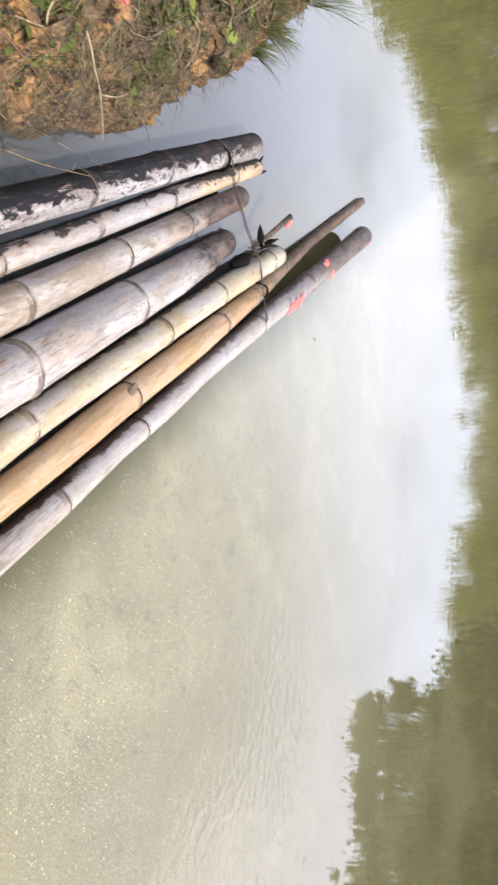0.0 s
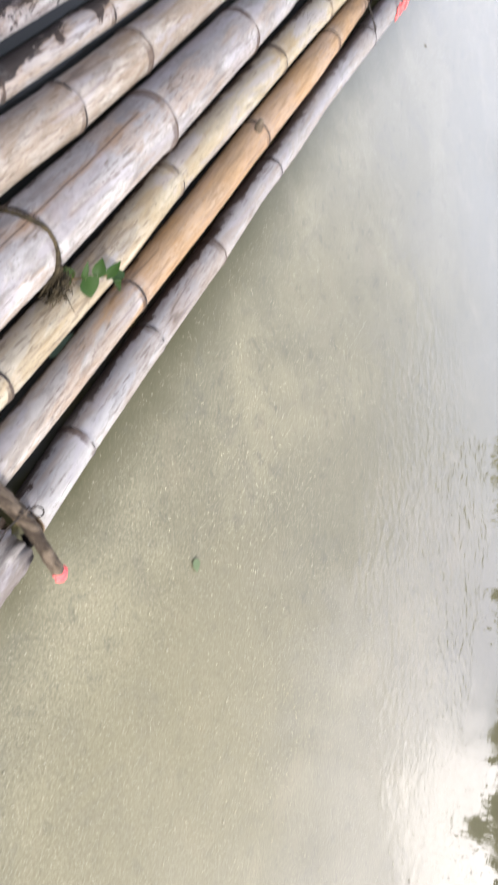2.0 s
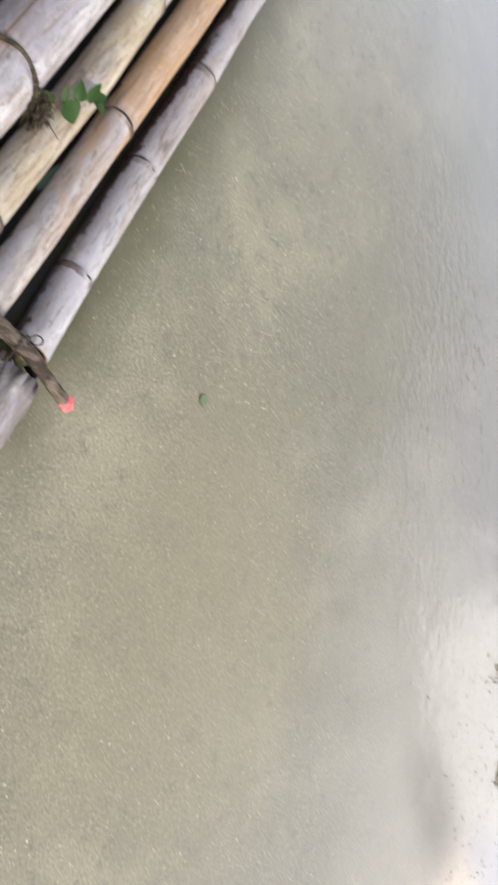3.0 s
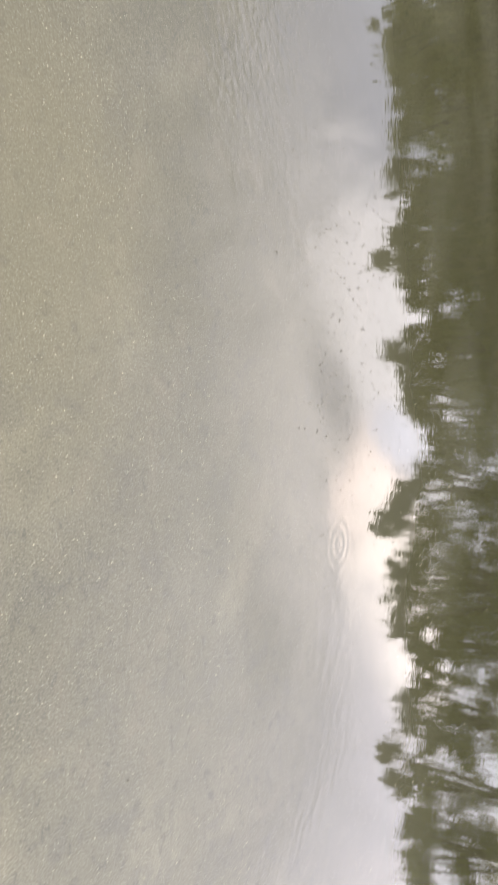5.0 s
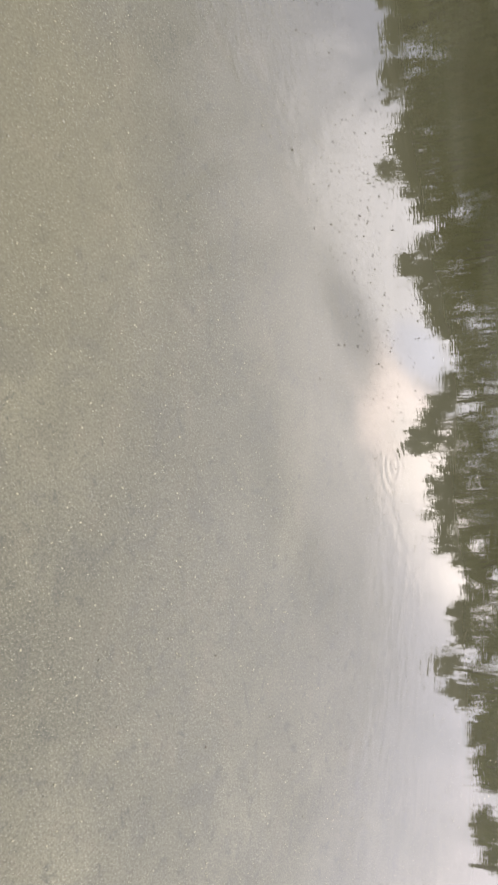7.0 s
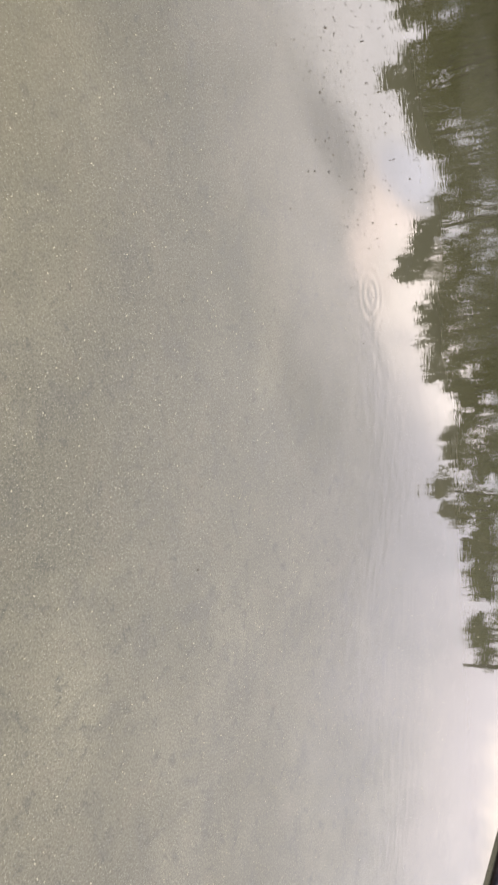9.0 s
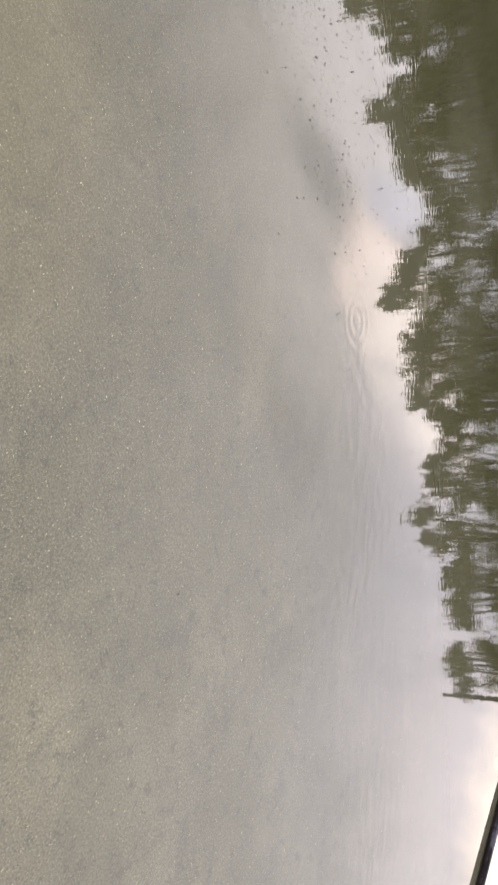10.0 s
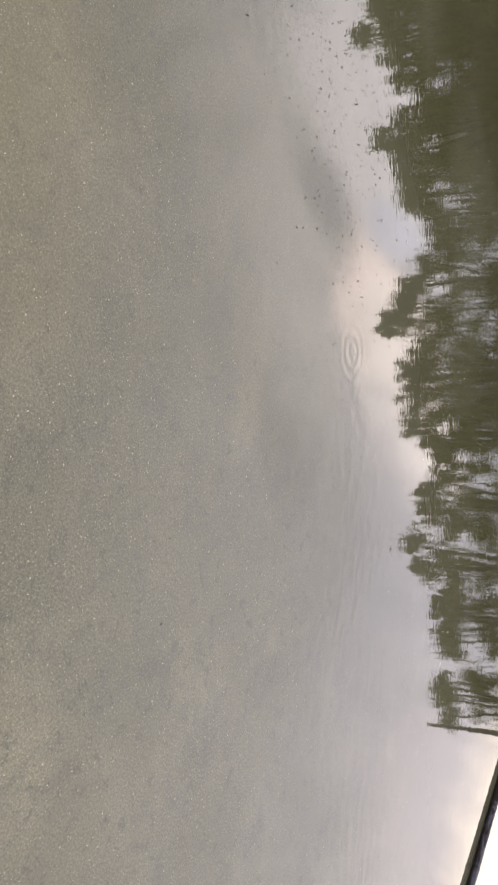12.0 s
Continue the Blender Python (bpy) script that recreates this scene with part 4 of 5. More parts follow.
def hairy_rope(points, r, seed):
    """A fibrous rope: three twisted strands and loose hairs."""
    rng = random.Random(seed)
    rope, pts = Shape(), [Vector(p) for p in points]
    fine = []
    for a, b in zip(pts, pts[1:]):
        fine += [a.lerp(b, i / 6) for i in range(6)]
    fine.append(pts[-1])
    for k in range(3):
        strand = []
        for i, p in enumerate(fine):
            ang = i * 0.75 + k * 2.094
            strand.append(p + Vector((math.cos(ang), 0.3 * math.sin(ang), math.sin(ang))) * r * 0.55)
        rope.tube(strand, r * 0.62, 6)
    for _ in range(60):
        p = rng.choice(fine)
        way2 = Vector((rng.uniform(-1, 1), rng.uniform(-1, 1), rng.uniform(-0.4, 1))).normalized()
        tip = p + way2 * rng.uniform(0.006, 0.018)
        rope.tube([p, p.lerp(tip, 0.6) + Vector((0, 0, -0.003)), tip], [0.0009, 0.0007, 0.0003], 3)
    return rope


arc = [(-0.374 - 0.37 * 0.069 * math.cos(a) + 0.006 * math.sin(3 * a), -0.634 - 0.93 * 0.069 * math.cos(a), 0.055 + 0.068 * math.sin(a)) for a in np.linspace(-0.6, 3.5, 22)]
part("rope", hairy_rope(arc, 0.0048, 4), M_ROPE, raft, "fraying coir rope bound round the thick pole")
tuft = Shape()
for _ in range(420):
    u = rng.random()
    p = Vector((-0.352 + 0.03 * u + rng.gauss(0, 0.009), -0.575 + 0.03 * u + rng.gauss(0, 0.009), 0.1 - 0.045 * u + rng.gauss(0, 0.008)))
    tuft.tube([p, p + Vector((rng.gauss(0.01, 0.01), rng.gauss(0.004, 0.008), rng.uniform(-0.03, 0.006)))], [0.0013, 0.0006], 3)
part("rope_end", tuft, M_ROPE, raft, "unravelled end of coir rope")

# odd bits at the far end
SPLIT_FOOT, SPLIT_TIP = Vector((-1.96, 0.033, 0.085)), Vector((-1.972, -0.04, 0.104))
part("peg", Shape().tube([(-1.93, 0.015, 0.07), (-2.03, 0.035, 0.098), (-2.15, 0.052, 0.135)], [0.009, 0.009, 0.011], 10), M_GNARL, raft, "thin grey peg sticking out between the poles")
part("splinter", Shape().tube([SPLIT_FOOT, SPLIT_FOOT.lerp(SPLIT_TIP, 0.35), SPLIT_FOOT.lerp(SPLIT_TIP, 0.7), SPLIT_TIP], [0.006, 0.013, 0.009, 0.001], 7), M_DARKWOOD, raft, "dark upright bamboo splinter")
part("splinter", Shape().tube([(-2.0, 0.048, 0.08), (-2.01, 0.05, 0.1), (-2.02, 0.052, 0.125)], [0.006, 0.009, 0.001], 6), M_DARKWOOD, raft, "short dark bamboo splinter")
part("splinter", Shape().tube([(-2.06, 0.1, 0.09), (-1.99, 0.05, 0.093), (-1.9, 0.01, 0.098)], [0.004, 0.007, 0.004], 6), M_DARKWOOD, raft)
part("soaked_stub", Shape().tube([(-1.79, -0.02, 0.05), (-1.82, -0.008, 0.06), (-1.855, 0.008, 0.062), (-1.885, 0.022, 0.058), (-1.895, 0.027, 0.055)], [0.01, 0.019, 0.021, 0.016, 0.006], 12), M_DARKWOOD, raft, "black soaked stub of wood")
part("leaf_scrap", Shape().leaf((-1.985, -0.105, 0.065), (-0.3, 0.8, -0.3), (0.3, -0.2, 1), 0.05, 0.022, 0.2, 0.2), M_VINE, raft, "scrap of green leaf caught on a pole end")
part("leaf_scrap", Shape().leaf((-0.245, -0.498, 0.03), (-0.85, 0.35, 0.1), (0.1, -0.4, 1), 0.075, 0.017, 0.15, 0.05), M_TEAL, raft, "pale bluish-green leaf wedged between poles")
part("branch_stub", Shape().tube([(-1.02, -0.185, 0.08), (-1.035, -0.195, 0.094), (-1.043, -0.2, 0.1)], [0.011, 0.009, 0.005], 9), M_BARK, raft, "cut branch stub at a joint")
for a, b in (((-2.25, -0.08, 0.05), (-2.3, -0.058, 0.045)), ((-2.25, -0.118, 0.055), (-2.285, -0.12, 0.06))):
    part("splinter", Shape().tube([a, b], [0.006, 0.002], 6), M_DARKWOOD, raft)


# ---- pink egg clusters ----
def egg_cluster(at, length, width, along, group="egg clusters on the raft", where="stuck on a bamboo pole", n=70, seed=1):
    rng = random.Random(seed)
    along = Vector(along).normalized()
    side = along.cross(Vector((0, 0, 1))).normalized()
    shape = Shape()
    for _ in range(n):
        u, v = rng.gauss(0, 0.38), rng.gauss(0, 0.38)
        if u * u + v * v > 0.9:
            continue
        lift = (1 - min(1, u * u + v * v)) * width * 0.35
        shape.lump(along * u * length * 0.6 + side * v * width * 0.6 + Vector((0, 0, lift)), (0.0035, 0.0035, 0.0035), rng, 0.1)
    ob = part("spawn_clump", shape, M_EGGS, None, "", Matrix.Translation(at))
    return tagged(ob, "bright pink clump of snail spawn " + where, "snail spawn", group)


egg_cluster((-2.96, 0.7, 0.08), 0.045, 0.03, (0.3, 0.3, -0.8), seed=2)
egg_cluster((-2.405, 0.415, 0.095), 0.045, 0.026, (-0.8, 0.4, 0), seed=3)
egg_cluster((-2.44, 0.492, 0.088), 0.036, 0.02, (0.4, 0.9, -0.6), seed=4)
for i, p in enumerate(((-1.995, 0.317, 0.079), (-2.045, 0.336, 0.08), (-2.095, 0.357, 0.081))):
    egg_cluster(p, 0.05, 0.018, (0.42, 0.75, -0.65), seed=5 + i, n=170)
egg_cluster((-2.13, 0.068, 0.124), 0.034, 0.02, (0.4, 0.5, -0.7), where="on a thin peg", seed=9)
egg_cluster((0.1, -0.384, 0.079), 0.024, 0.024, (0.9, -0.4, 0.0), where="capping the end of the crossbar", n=300, seed=10)
egg_cluster((-1.36, -0.91, 0.29), 0.05, 0.035, (0.3, 0.2, 0.8), "eggs on the bank", "on a dry stem", 170, 12)


# ---- the seedling on the raft ----
def heart_leaf(base, tip, normal, width):
    """A heart-shaped leaf with a folded midrib and two lobes behind its stalk."""
    base, tip = Vector(base), Vector(tip)
    axis, length = (tip - base).normalized(), (tip - base).length
    side = axis.cross(Vector(normal)).normalized()
    normal = side.cross(axis)
    shape, points, faces = Shape(), [], []
    stations = ((-0.1, 0.42, 0.3), (0.04, 0.84, 0.1), (0.2, 1.0, 0.0), (0.4, 0.95, 0.0), (0.6, 0.74, 0.0), (0.8, 0.42, 0.0), (0.92, 0.18, 0.0), (1.0, 0.02, 0.0))
    for u, w, inner in stations:
        mid = base + axis * length * max(u, 0.0) - normal * 0.18 * length * u * u
        for k in (-1.0, -0.55, 0.0, 0.55, 1.0):
            q = mid + side * width * 0.5 * w * k + normal * width * 0.16 * w * abs(k) ** 0.7
            points.append(q + axis * length * min(u, 0.0) * (1.0 if k else 0.0) - axis * length * inner * 0.12 * (abs(k) == 0.55))
    for i in range(len(stations) - 1):
        for j in range(4):
            faces.append((i * 5 + j, i * 5 + j + 1, i * 5 + j + 6, i * 5 + j + 5))
    return shape.add(points, faces)


seedling = thing("seedling", Matrix.Translation((-0.362, -0.545, 0.08)) @ Matrix.Scale(0.95, 4), "small green seedling with heart-shaped leaves sprouting between raft poles", "plant")
part("stem", Shape().tube([(0.02, -0.025, -0.03), (0.0, -0.005, 0.0), (-0.015, 0.019, 0.018), (-0.035, 0.045, 0.028), (-0.052, 0.07, 0.03)], 0.0016, 6), M_STALK, seedling, "reddish stem")
for base, tip, normal, width in (((-0.012, 0.02, 0.02), (0.006, 0.051, 0.016), (0.1, -0.3, 1), 0.045), ((-0.003, 0.0, 0.006), (-0.002, -0.03, 0.02), (0.2, -0.4, 1), 0.027), ((-0.03, 0.035, 0.028), (-0.054, 0.023, 0.045), (0.3, -0.5, 1), 0.026),
                                ((-0.042, 0.055, 0.03), (-0.075, 0.062, 0.05), (0.5, -0.2, 1), 0.02), ((-0.05, 0.066, 0.03), (-0.052, 0.115, 0.016), (-0.1, -0.1, 1), 0.038), ((-0.05, 0.068, 0.032), (-0.075, 0.09, 0.036), (0.0, -0.4, 1), 0.024),
                                ((-0.014, 0.015, 0.018), (-0.03, 0.0, 0.04), (0.5, -0.3, 1), 0.012)):
    part("leaf", heart_leaf(base, tip, normal, width), M_SPROUT, seedling)


# ---- the near bank: clods, straw, vines, grass, twigs ----
def on_bank(x, inland):
    y = float(np.interp(x, SHORE_X, SHORE_Y)) - inland
    return Vector((x, y, ground_height(x, y)))


rng = random.Random(31)
clods = Shape()
for _ in range(7000):
    p = on_bank(rng.uniform(-3.2, -0.95), abs(rng.gauss(0, 0.25)) + 0.005)
    s = 0.002 + 0.011 * rng.random() ** 3
    clods.lump(p + Vector((0, 0, s * 0.2)), (s * rng.uniform(0.8, 1.5), s, s * rng.uniform(0.6, 1)), rng, 0.6)
for _ in range(1300):
    p = on_bank(rng.uniform(-3.0, -0.95), abs(rng.gauss(0, 0.26)) + 0.01)
    s = 0.006 + 0.022 * rng.random() ** 2
    clods.lump(p - Vector((0, 0, s * 0.15)), (s * rng.uniform(0.8, 1.5), s, s * rng.uniform(0.6, 0.9)), rng, 0.8)
tagged(part("soil_clods", clods, M_CLAY, smooth=False), "loose crumbs of orange clay on the bank", "soil", kind="stuff")

straw = Shape()
for _ in range(6000):
    p = on_bank(rng.uniform(-3.2, -0.95), 0.05 + 0.8 * rng.random() ** 0.8)
    a, l = rng.random() * 6.283, rng.uniform(0.02, 0.13)
    d = Vector((math.cos(a), math.sin(a), rng.uniform(-0.3, 0.25))) * l
    q = p + d
    q.z = max(q.z, ground_height(q.x, q.y) + 0.004) if q.y < float(np.interp(q.x, SHORE_X, SHORE_Y)) else max(q.z, 0.01)
    mid = p.lerp(q, 0.5) + Vector((0, 0, rng.uniform(0.0, 0.035)))
    r = rng.uniform(0.0003, 0.001)
    straw.tube([p + Vector((0, 0, 0.004)), mid, q], [r, r, r * 0.5], 4, caps=False)
tagged(part("dry_straw", straw, M_DRYGRASS), "tangle of dry grass stems lying on the bank", "dry grass", kind="stuff")

# long withered blades combed down the slope towards the water
hanging = Shape()
for _ in range(5200):
    x, inland = rng.uniform(-3.2, -0.95), rng.uniform(0.1, 0.62)
    if noise.noise(Vector((x * 3.2, inland * 4.0, 7.0))) + 0.8 * inland < 0.16 + 0.2 * rng.random():
        continue
    a, l = 1.35 + rng.gauss(0, 0.42), rng.uniform(0.06, 0.2)
    l = min(l, inland * 0.95)
    pts = []
    for k in range(4):
        q = on_bank(x, inland)
        q.x += math.cos(a) * l * k / 3
        q.y += math.sin(a) * l * k / 3
        q.z = ground_height(q.x, q.y) + 0.006 + 0.02 * rng.random() * (1 if k in (1, 2) else 0.3)
        pts.append(q)
        a += rng.gauss(0, 0.12)
    r = rng.uniform(0.0004, 0.0011)
    hanging.tube(pts, [r, r, r * 0.8, r * 0.3], 4, caps=False)
tagged(part("withered_grass", hanging, M_WITHERED), "long withered grass blades hanging down the bank", "dry grass", kind="stuff")

weeds = Shape()
for _ in range(34000):
    x = rng.uniform(-3.3, -0.95)
    inland = 0.04 + 0.8 * rng.random() ** 0.85
    if noise.noise(Vector((x * 4, inland * 5, 2.0))) + 0.9 * inland < 0.12 * rng.random() + 0.1:
        continue
    p = on_bank(x, inland)
    if (p - Vector((-1.885, -0.59, p.z))).length < 0.07:
        continue
    a = rng.random() * 6.283
    if rng.random() < 0.55:
        size = rng.uniform(0.01, 0.03)
        weeds.leaf(p + Vector((0, 0, 0.006 + 0.03 * rng.random())), (math.cos(a), math.sin(a), rng.uniform(-0.2, 0.6)), (rng.gauss(0, 0.3), rng.gauss(0, 0.3), 1), size, size * rng.uniform(0.5, 0.85), 0.2, 0.2)
    else:
        l = rng.uniform(0.03, 0.1)
        weeds.blade(p, p + Vector((math.cos(a) * l, math.sin(a) * l, rng.uniform(0.0, 0.05))), rng.uniform(0.0015, 0.004), (0, 0, l * 0.2))
tagged(part("weeds", weeds, M_WEEDS), "low matted green and withered weeds on the bank", "weeds", kind="stuff")


def bank_vine(points, r, label, leaves=0, seed=1, mat=None):
    """A trailing stem with its leaves."""
    rng = random.Random(seed)
    pts = [Vector(p) for p in points]
    for _ in range(2):
        cut = [q for a, b in zip(pts, pts[1:]) for q in (a.lerp(b, 0.25), a.lerp(b, 0.75))]
        pts = [pts[0]] + cut[1:-1] + [pts[-1]]
    vine = thing("creeper" if leaves else "dry_creeper", pts[0], label, "vine" if leaves else "dry stem", "stems on the bank")
    off = pts[0]
    n = len(pts)
    part("stem", Shape().tube([p - off for p in pts], [r * (1 - 0.6 * i / (n - 1)) for i in range(n)], 6), mat or M_TWIG, vine)
    for _ in range(leaves):
        i = rng.randrange(n - 1)
        p = pts[i].lerp(pts[i + 1], rng.random()) - off
        a = rng.random() * 6.283
        size = rng.uniform(0.014, 0.042)
        part("leaf", Shape().leaf(p, (math.cos(a), math.sin(a), rng.uniform(0.0, 0.7)), (rng.uniform(-0.3, 0.3), 0.3, 1), size, size * rng.uniform(0.8, 1.1), 0.2, 0.15), M_VINE, vine)
    return vine


def creep(x, inland, heading, length, lift, rng):
    """Points of a stem that creeps over the bank."""
    pts, p, a = [], on_bank(x, inland), heading
    steps = 8
    for i in range(steps + 1):
        z = ground_height(p.x, p.y) if p.y < float(np.interp(p.x, SHORE_X, SHORE_Y)) else max(0.03, pts[-1].z - 0.03 if pts else 0.03)
        pts.append(Vector((p.x, p.y, max(z, 0.012) + 0.008 + lift * math.sin(math.pi * i / steps))))
        a += rng.uniform(-0.45, 0.45)
        q = p + Vector((math.cos(a), math.sin(a), 0)) * length / steps
        if q.y > float(np.interp(q.x, SHORE_X, SHORE_Y)) - 0.05:
            a = -a
            q = p + Vector((math.cos(a), math.sin(a), 0)) * length / steps
        p = q
    return pts


for i in range(130):
    x = -3.0 + 1.6 * ((i * 0.618) % 1)
    bank_vine(creep(x, 0.34 + 0.6 * rng.random(), rng.random() * 6.283, rng.uniform(0.3, 0.6), 0.03, rng), 0.0017, "green-leaved creeper trailing over the clay bank", 4 + i % 7, i)
for i in range(46):
    x = -2.9 + 1.9 * ((i * 0.618 + 0.3) % 1)
    bank_vine(creep(x, rng.uniform(0.1, 0.6), rng.uniform(0.4, 2.6), rng.uniform(0.2, 0.65), 0.05, rng), rng.uniform(0.0012, 0.0024), "dry brown stem lying across the bank", 0, 60 + i, M_GNARL if i % 3 == 1 else None)
# the stems that hang out over the water
HANG = (
    [(-1.62, -0.86, 0.33), (-1.58, -0.74, 0.23), (-1.56, -0.66, 0.14), (-1.545, -0.62, 0.09), (-1.53, -0.6, 0.05)],
    [(-1.36, -0.95, 0.3), (-1.33, -0.87, 0.2), (-1.34, -0.79, 0.1), (-1.36, -0.73, 0.045)],
    [(-1.17, -0.9, 0.04), (-1.22, -0.79, 0.05), (-1.29, -0.69, 0.06), (-1.35, -0.6, 0.09)],
    [(-1.12, -0.95, 0.1), (-1.13, -0.88, 0.07), (-1.2, -0.79, 0.035), (-1.3, -0.72, 0.02)],
    [(-1.06, -1.02, 0.1), (-1.03, -0.93, 0.09), (-1.0, -0.86, 0.05), (-0.99, -0.82, 0.015)],
    [(-1.09, -1.0, 0.12), (-1.1, -0.92, 0.1), (-1.16, -0.83, 0.05), (-1.18, -0.77, 0.012)],
    [(-1.7, -0.6, 0.06), (-1.76, -0.52, 0.04), (-1.82, -0.48, 0.015)],
    [(-1.66, -0.58, 0.05), (-1.7, -0.52, 0.035), (-1.71, -0.49, 0.015)],
    [(-2.05, -0.53, 0.05), (-2.1, -0.46, 0.03), (-2.15, -0.42, 0.012)],
    [(-2.55, -0.42, 0.08), (-2.64, -0.34, 0.05), (-2.72, -0.28, 0.012)],
    [(-2.6, -0.42, 0.09), (-2.62, -0.33, 0.05), (-2.64, -0.27, 0.012)],
)
for i, pts in enumerate(HANG):
    bank_vine(pts, 0.002 if i < 4 else 0.0016, "thin dead stem hanging out over the water", 0, 90 + i, M_GNARL if i % 3 else M_TWIG)


TRAILS = (
    ([(-1.081, -1.057, 0.211), (-1.088, -1.031, 0.199), (-1.109, -0.996, 0.189), (-1.152, -0.933, 0.175), (-1.186, -0.871, 0.167), (-1.232, -0.808, 0.144), (-1.432, -0.674, 0.036)], 0.0026, "long reddish-brown stem trailing down the bank"),
    ([(-1.204, -0.980, 0.280), (-1.190, -0.971, 0.258), (-1.181, -0.951, 0.242), (-1.186, -0.925, 0.229), (-1.198, -0.907, 0.223), (-1.198, -0.891, 0.193), (-1.191, -0.894, 0.173)], 0.0022, "pale curled dry stem on the bank"),
    ([(-1.153, -0.982, 0.206), (-1.167, -0.956, 0.227), (-1.201, -0.922, 0.247), (-1.260, -0.893, 0.252)], 0.0024, "pale dry stem lying on the bank"),
    ([(-1.261, -0.896, 0.262), (-1.265, -0.859, 0.251), (-1.284, -0.823, 0.227), (-1.363, -0.753, 0.166), (-1.472, -0.652, 0.065), (-1.443, -0.621, 0.060)], 0.0024, "pale dry stem hanging over the bank's edge"),
    ([(-1.381, -0.739, 0.155), (-1.439, -0.706, 0.149), (-1.484, -0.694, 0.166)], 0.0018, "forked pale dry stem on the bank"),
    ([(-1.263, -0.904, 0.270), (-1.254, -0.868, 0.236), (-1.264, -0.821, 0.194)], 0.002, "dark dry stem on the bank"),
)
for i, (pts, r, label) in enumerate(TRAILS):
    bank_vine(pts, r, label, 0, 120 + i, M_REDSTEM if i == 0 else M_GNARL if i == 5 else M_PALESTEM)

SNAG = (
    [(-0.995, -0.940, 0.090), (-1.048, -0.885, 0.070), (-1.093, -0.799, 0.050), (-1.216, -0.699, 0.030)],
    [(-1.056, -0.878, 0.060), (-1.079, -0.767, 0.040), (-1.101, -0.715, 0.012)],
    [(-0.968, -0.886, 0.050), (-0.954, -0.824, 0.030), (-0.956, -0.746, 0.012)],
    [(-1.138, -0.767, 0.040), (-1.188, -0.709, 0.050), (-1.238, -0.658, 0.070), (-1.279, -0.611, 0.100)],
    [(-1.049, -0.838, 0.050), (-1.015, -0.798, 0.030), (-1.018, -0.747, 0.012)],
    [(-1.170, -0.811, 0.050), (-1.159, -0.767, 0.030), (-1.132, -0.750, 0.012)],
    [(-0.958, -0.908, 0.050), (-0.962, -0.855, 0.030), (-0.914, -0.794, 0.012)],
)
branch = thing("dead_branch", Matrix.Identity(4), "bare dead branch lying half sunk between raft and bank", "branch")
for i, pts in enumerate(SNAG):
    pts = [Vector(p) for p in pts]
    cut = [q for a, b in zip(pts, pts[1:]) for q in (a.lerp(b, 0.3), a.lerp(b, 0.7))]
    pts = [pts[0]] + cut + [pts[-1]]
    n = len(pts)
    part("twig", Shape().tube(pts, [0.0016 * (1 - 0.65 * k / (n - 1)) for k in range(n)], 6), M_TWIG if i == 3 else M_GNARL, branch)
    for k in range(1, n - 1, 2):
        tip = pts[k] + Vector((rng.uniform(-0.06, 0.06), rng.uniform(-0.05, 0.05), rng.uniform(-0.01, 0.03)))
        tip.z = max(tip.z, 0.01)
        part("twig", Shape().tube([pts[k], pts[k].lerp(tip, 0.5) + Vector((0, 0, 0.006)), tip], [0.0012, 0.0009, 0.0005], 5), M_GNARL, branch)


def grass_tuft(at, n, reach, spread, label, seed, lean=(0, 0, 0)):
    rng = random.Random(seed)
    shape = Shape()
    for _ in range(n):
        a, k = rng.random() * 6.283, rng.random()
        root = Vector((math.cos(a), math.sin(a), 0)) * spread * 0.35 * rng.random()
        tip = root + Vector((math.cos(a) * spread * k, math.sin(a) * spread * k, reach * rng.uniform(0.4, 1.0))) + Vector(lean) * rng.uniform(0.3, 1.0)
        shape.blade(root, tip, rng.uniform(0.0018, 0.0048), (0, 0, reach * rng.uniform(0.0, 0.25)))
    return tagged(part("grass_tuft", shape, M_GRASS, None, "", Matrix.Translation(at)), label, "grass", "grass on the bank")


for x, inland, n, reach, spread, lean in ((-2.45, 0.05, 110, 0.1, 0.11, (-0.05, 0.1, -0.03)), (-2.62, 0.06, 110, 0.12, 0.12, (-0.06, 0.1, -0.05)), (-2.35, 0.1, 80, 0.1, 0.1, (0, 0.05, 0)), (-2.8, 0.1, 120, 0.18, 0.16, (-0.05, 0.08, 0)),
                                          (-2.15, 0.03, 60, 0.07, 0.06, (0, 0.03, 0)), (-2.35, 0.15, 60, 0.1, 0.08, (0, 0.03, 0)), (-2.5, 0.3, 90, 0.14, 0.1, (0, 0, 0)), (-1.52, 0.03, 30, 0.05, 0.05, (0, 0.02, 0)),
                                          (-2.0, 0.45, 70, 0.12, 0.1, (0, 0, 0)), (-1.75, 0.5, 60, 0.1, 0.1, (0, 0, 0)), (-3.1, 0.15, 130, 0.2, 0.2, (0, 0.08, 0)), (-1.3, 0.35, 30, 0.08, 0.08, (0, 0, 0)), (-2.8, 0.4, 120, 0.18, 0.2, (0, 0, 0))):
    grass_tuft(on_bank(x, inland) - Vector((0, 0, 0.006)), n, reach, spread, "tuft of green grass at the edge of the bank", int(-x * 100), lean)


shape = Shape()
for _ in range(300):
    a, b = rng.random() * 6.283, rng.uniform(0.1, 1.4)
    d = Vector((math.cos(a) * math.cos(b), math.sin(a) * math.cos(b), math.sin(b))) * rng.uniform(0.028, 0.062)
    shape.tube([(0, 0, 0), d * 0.6, d + Vector((0, 0, -0.004))], [0.0024, 0.0016, 0.0005], 4, caps=False)
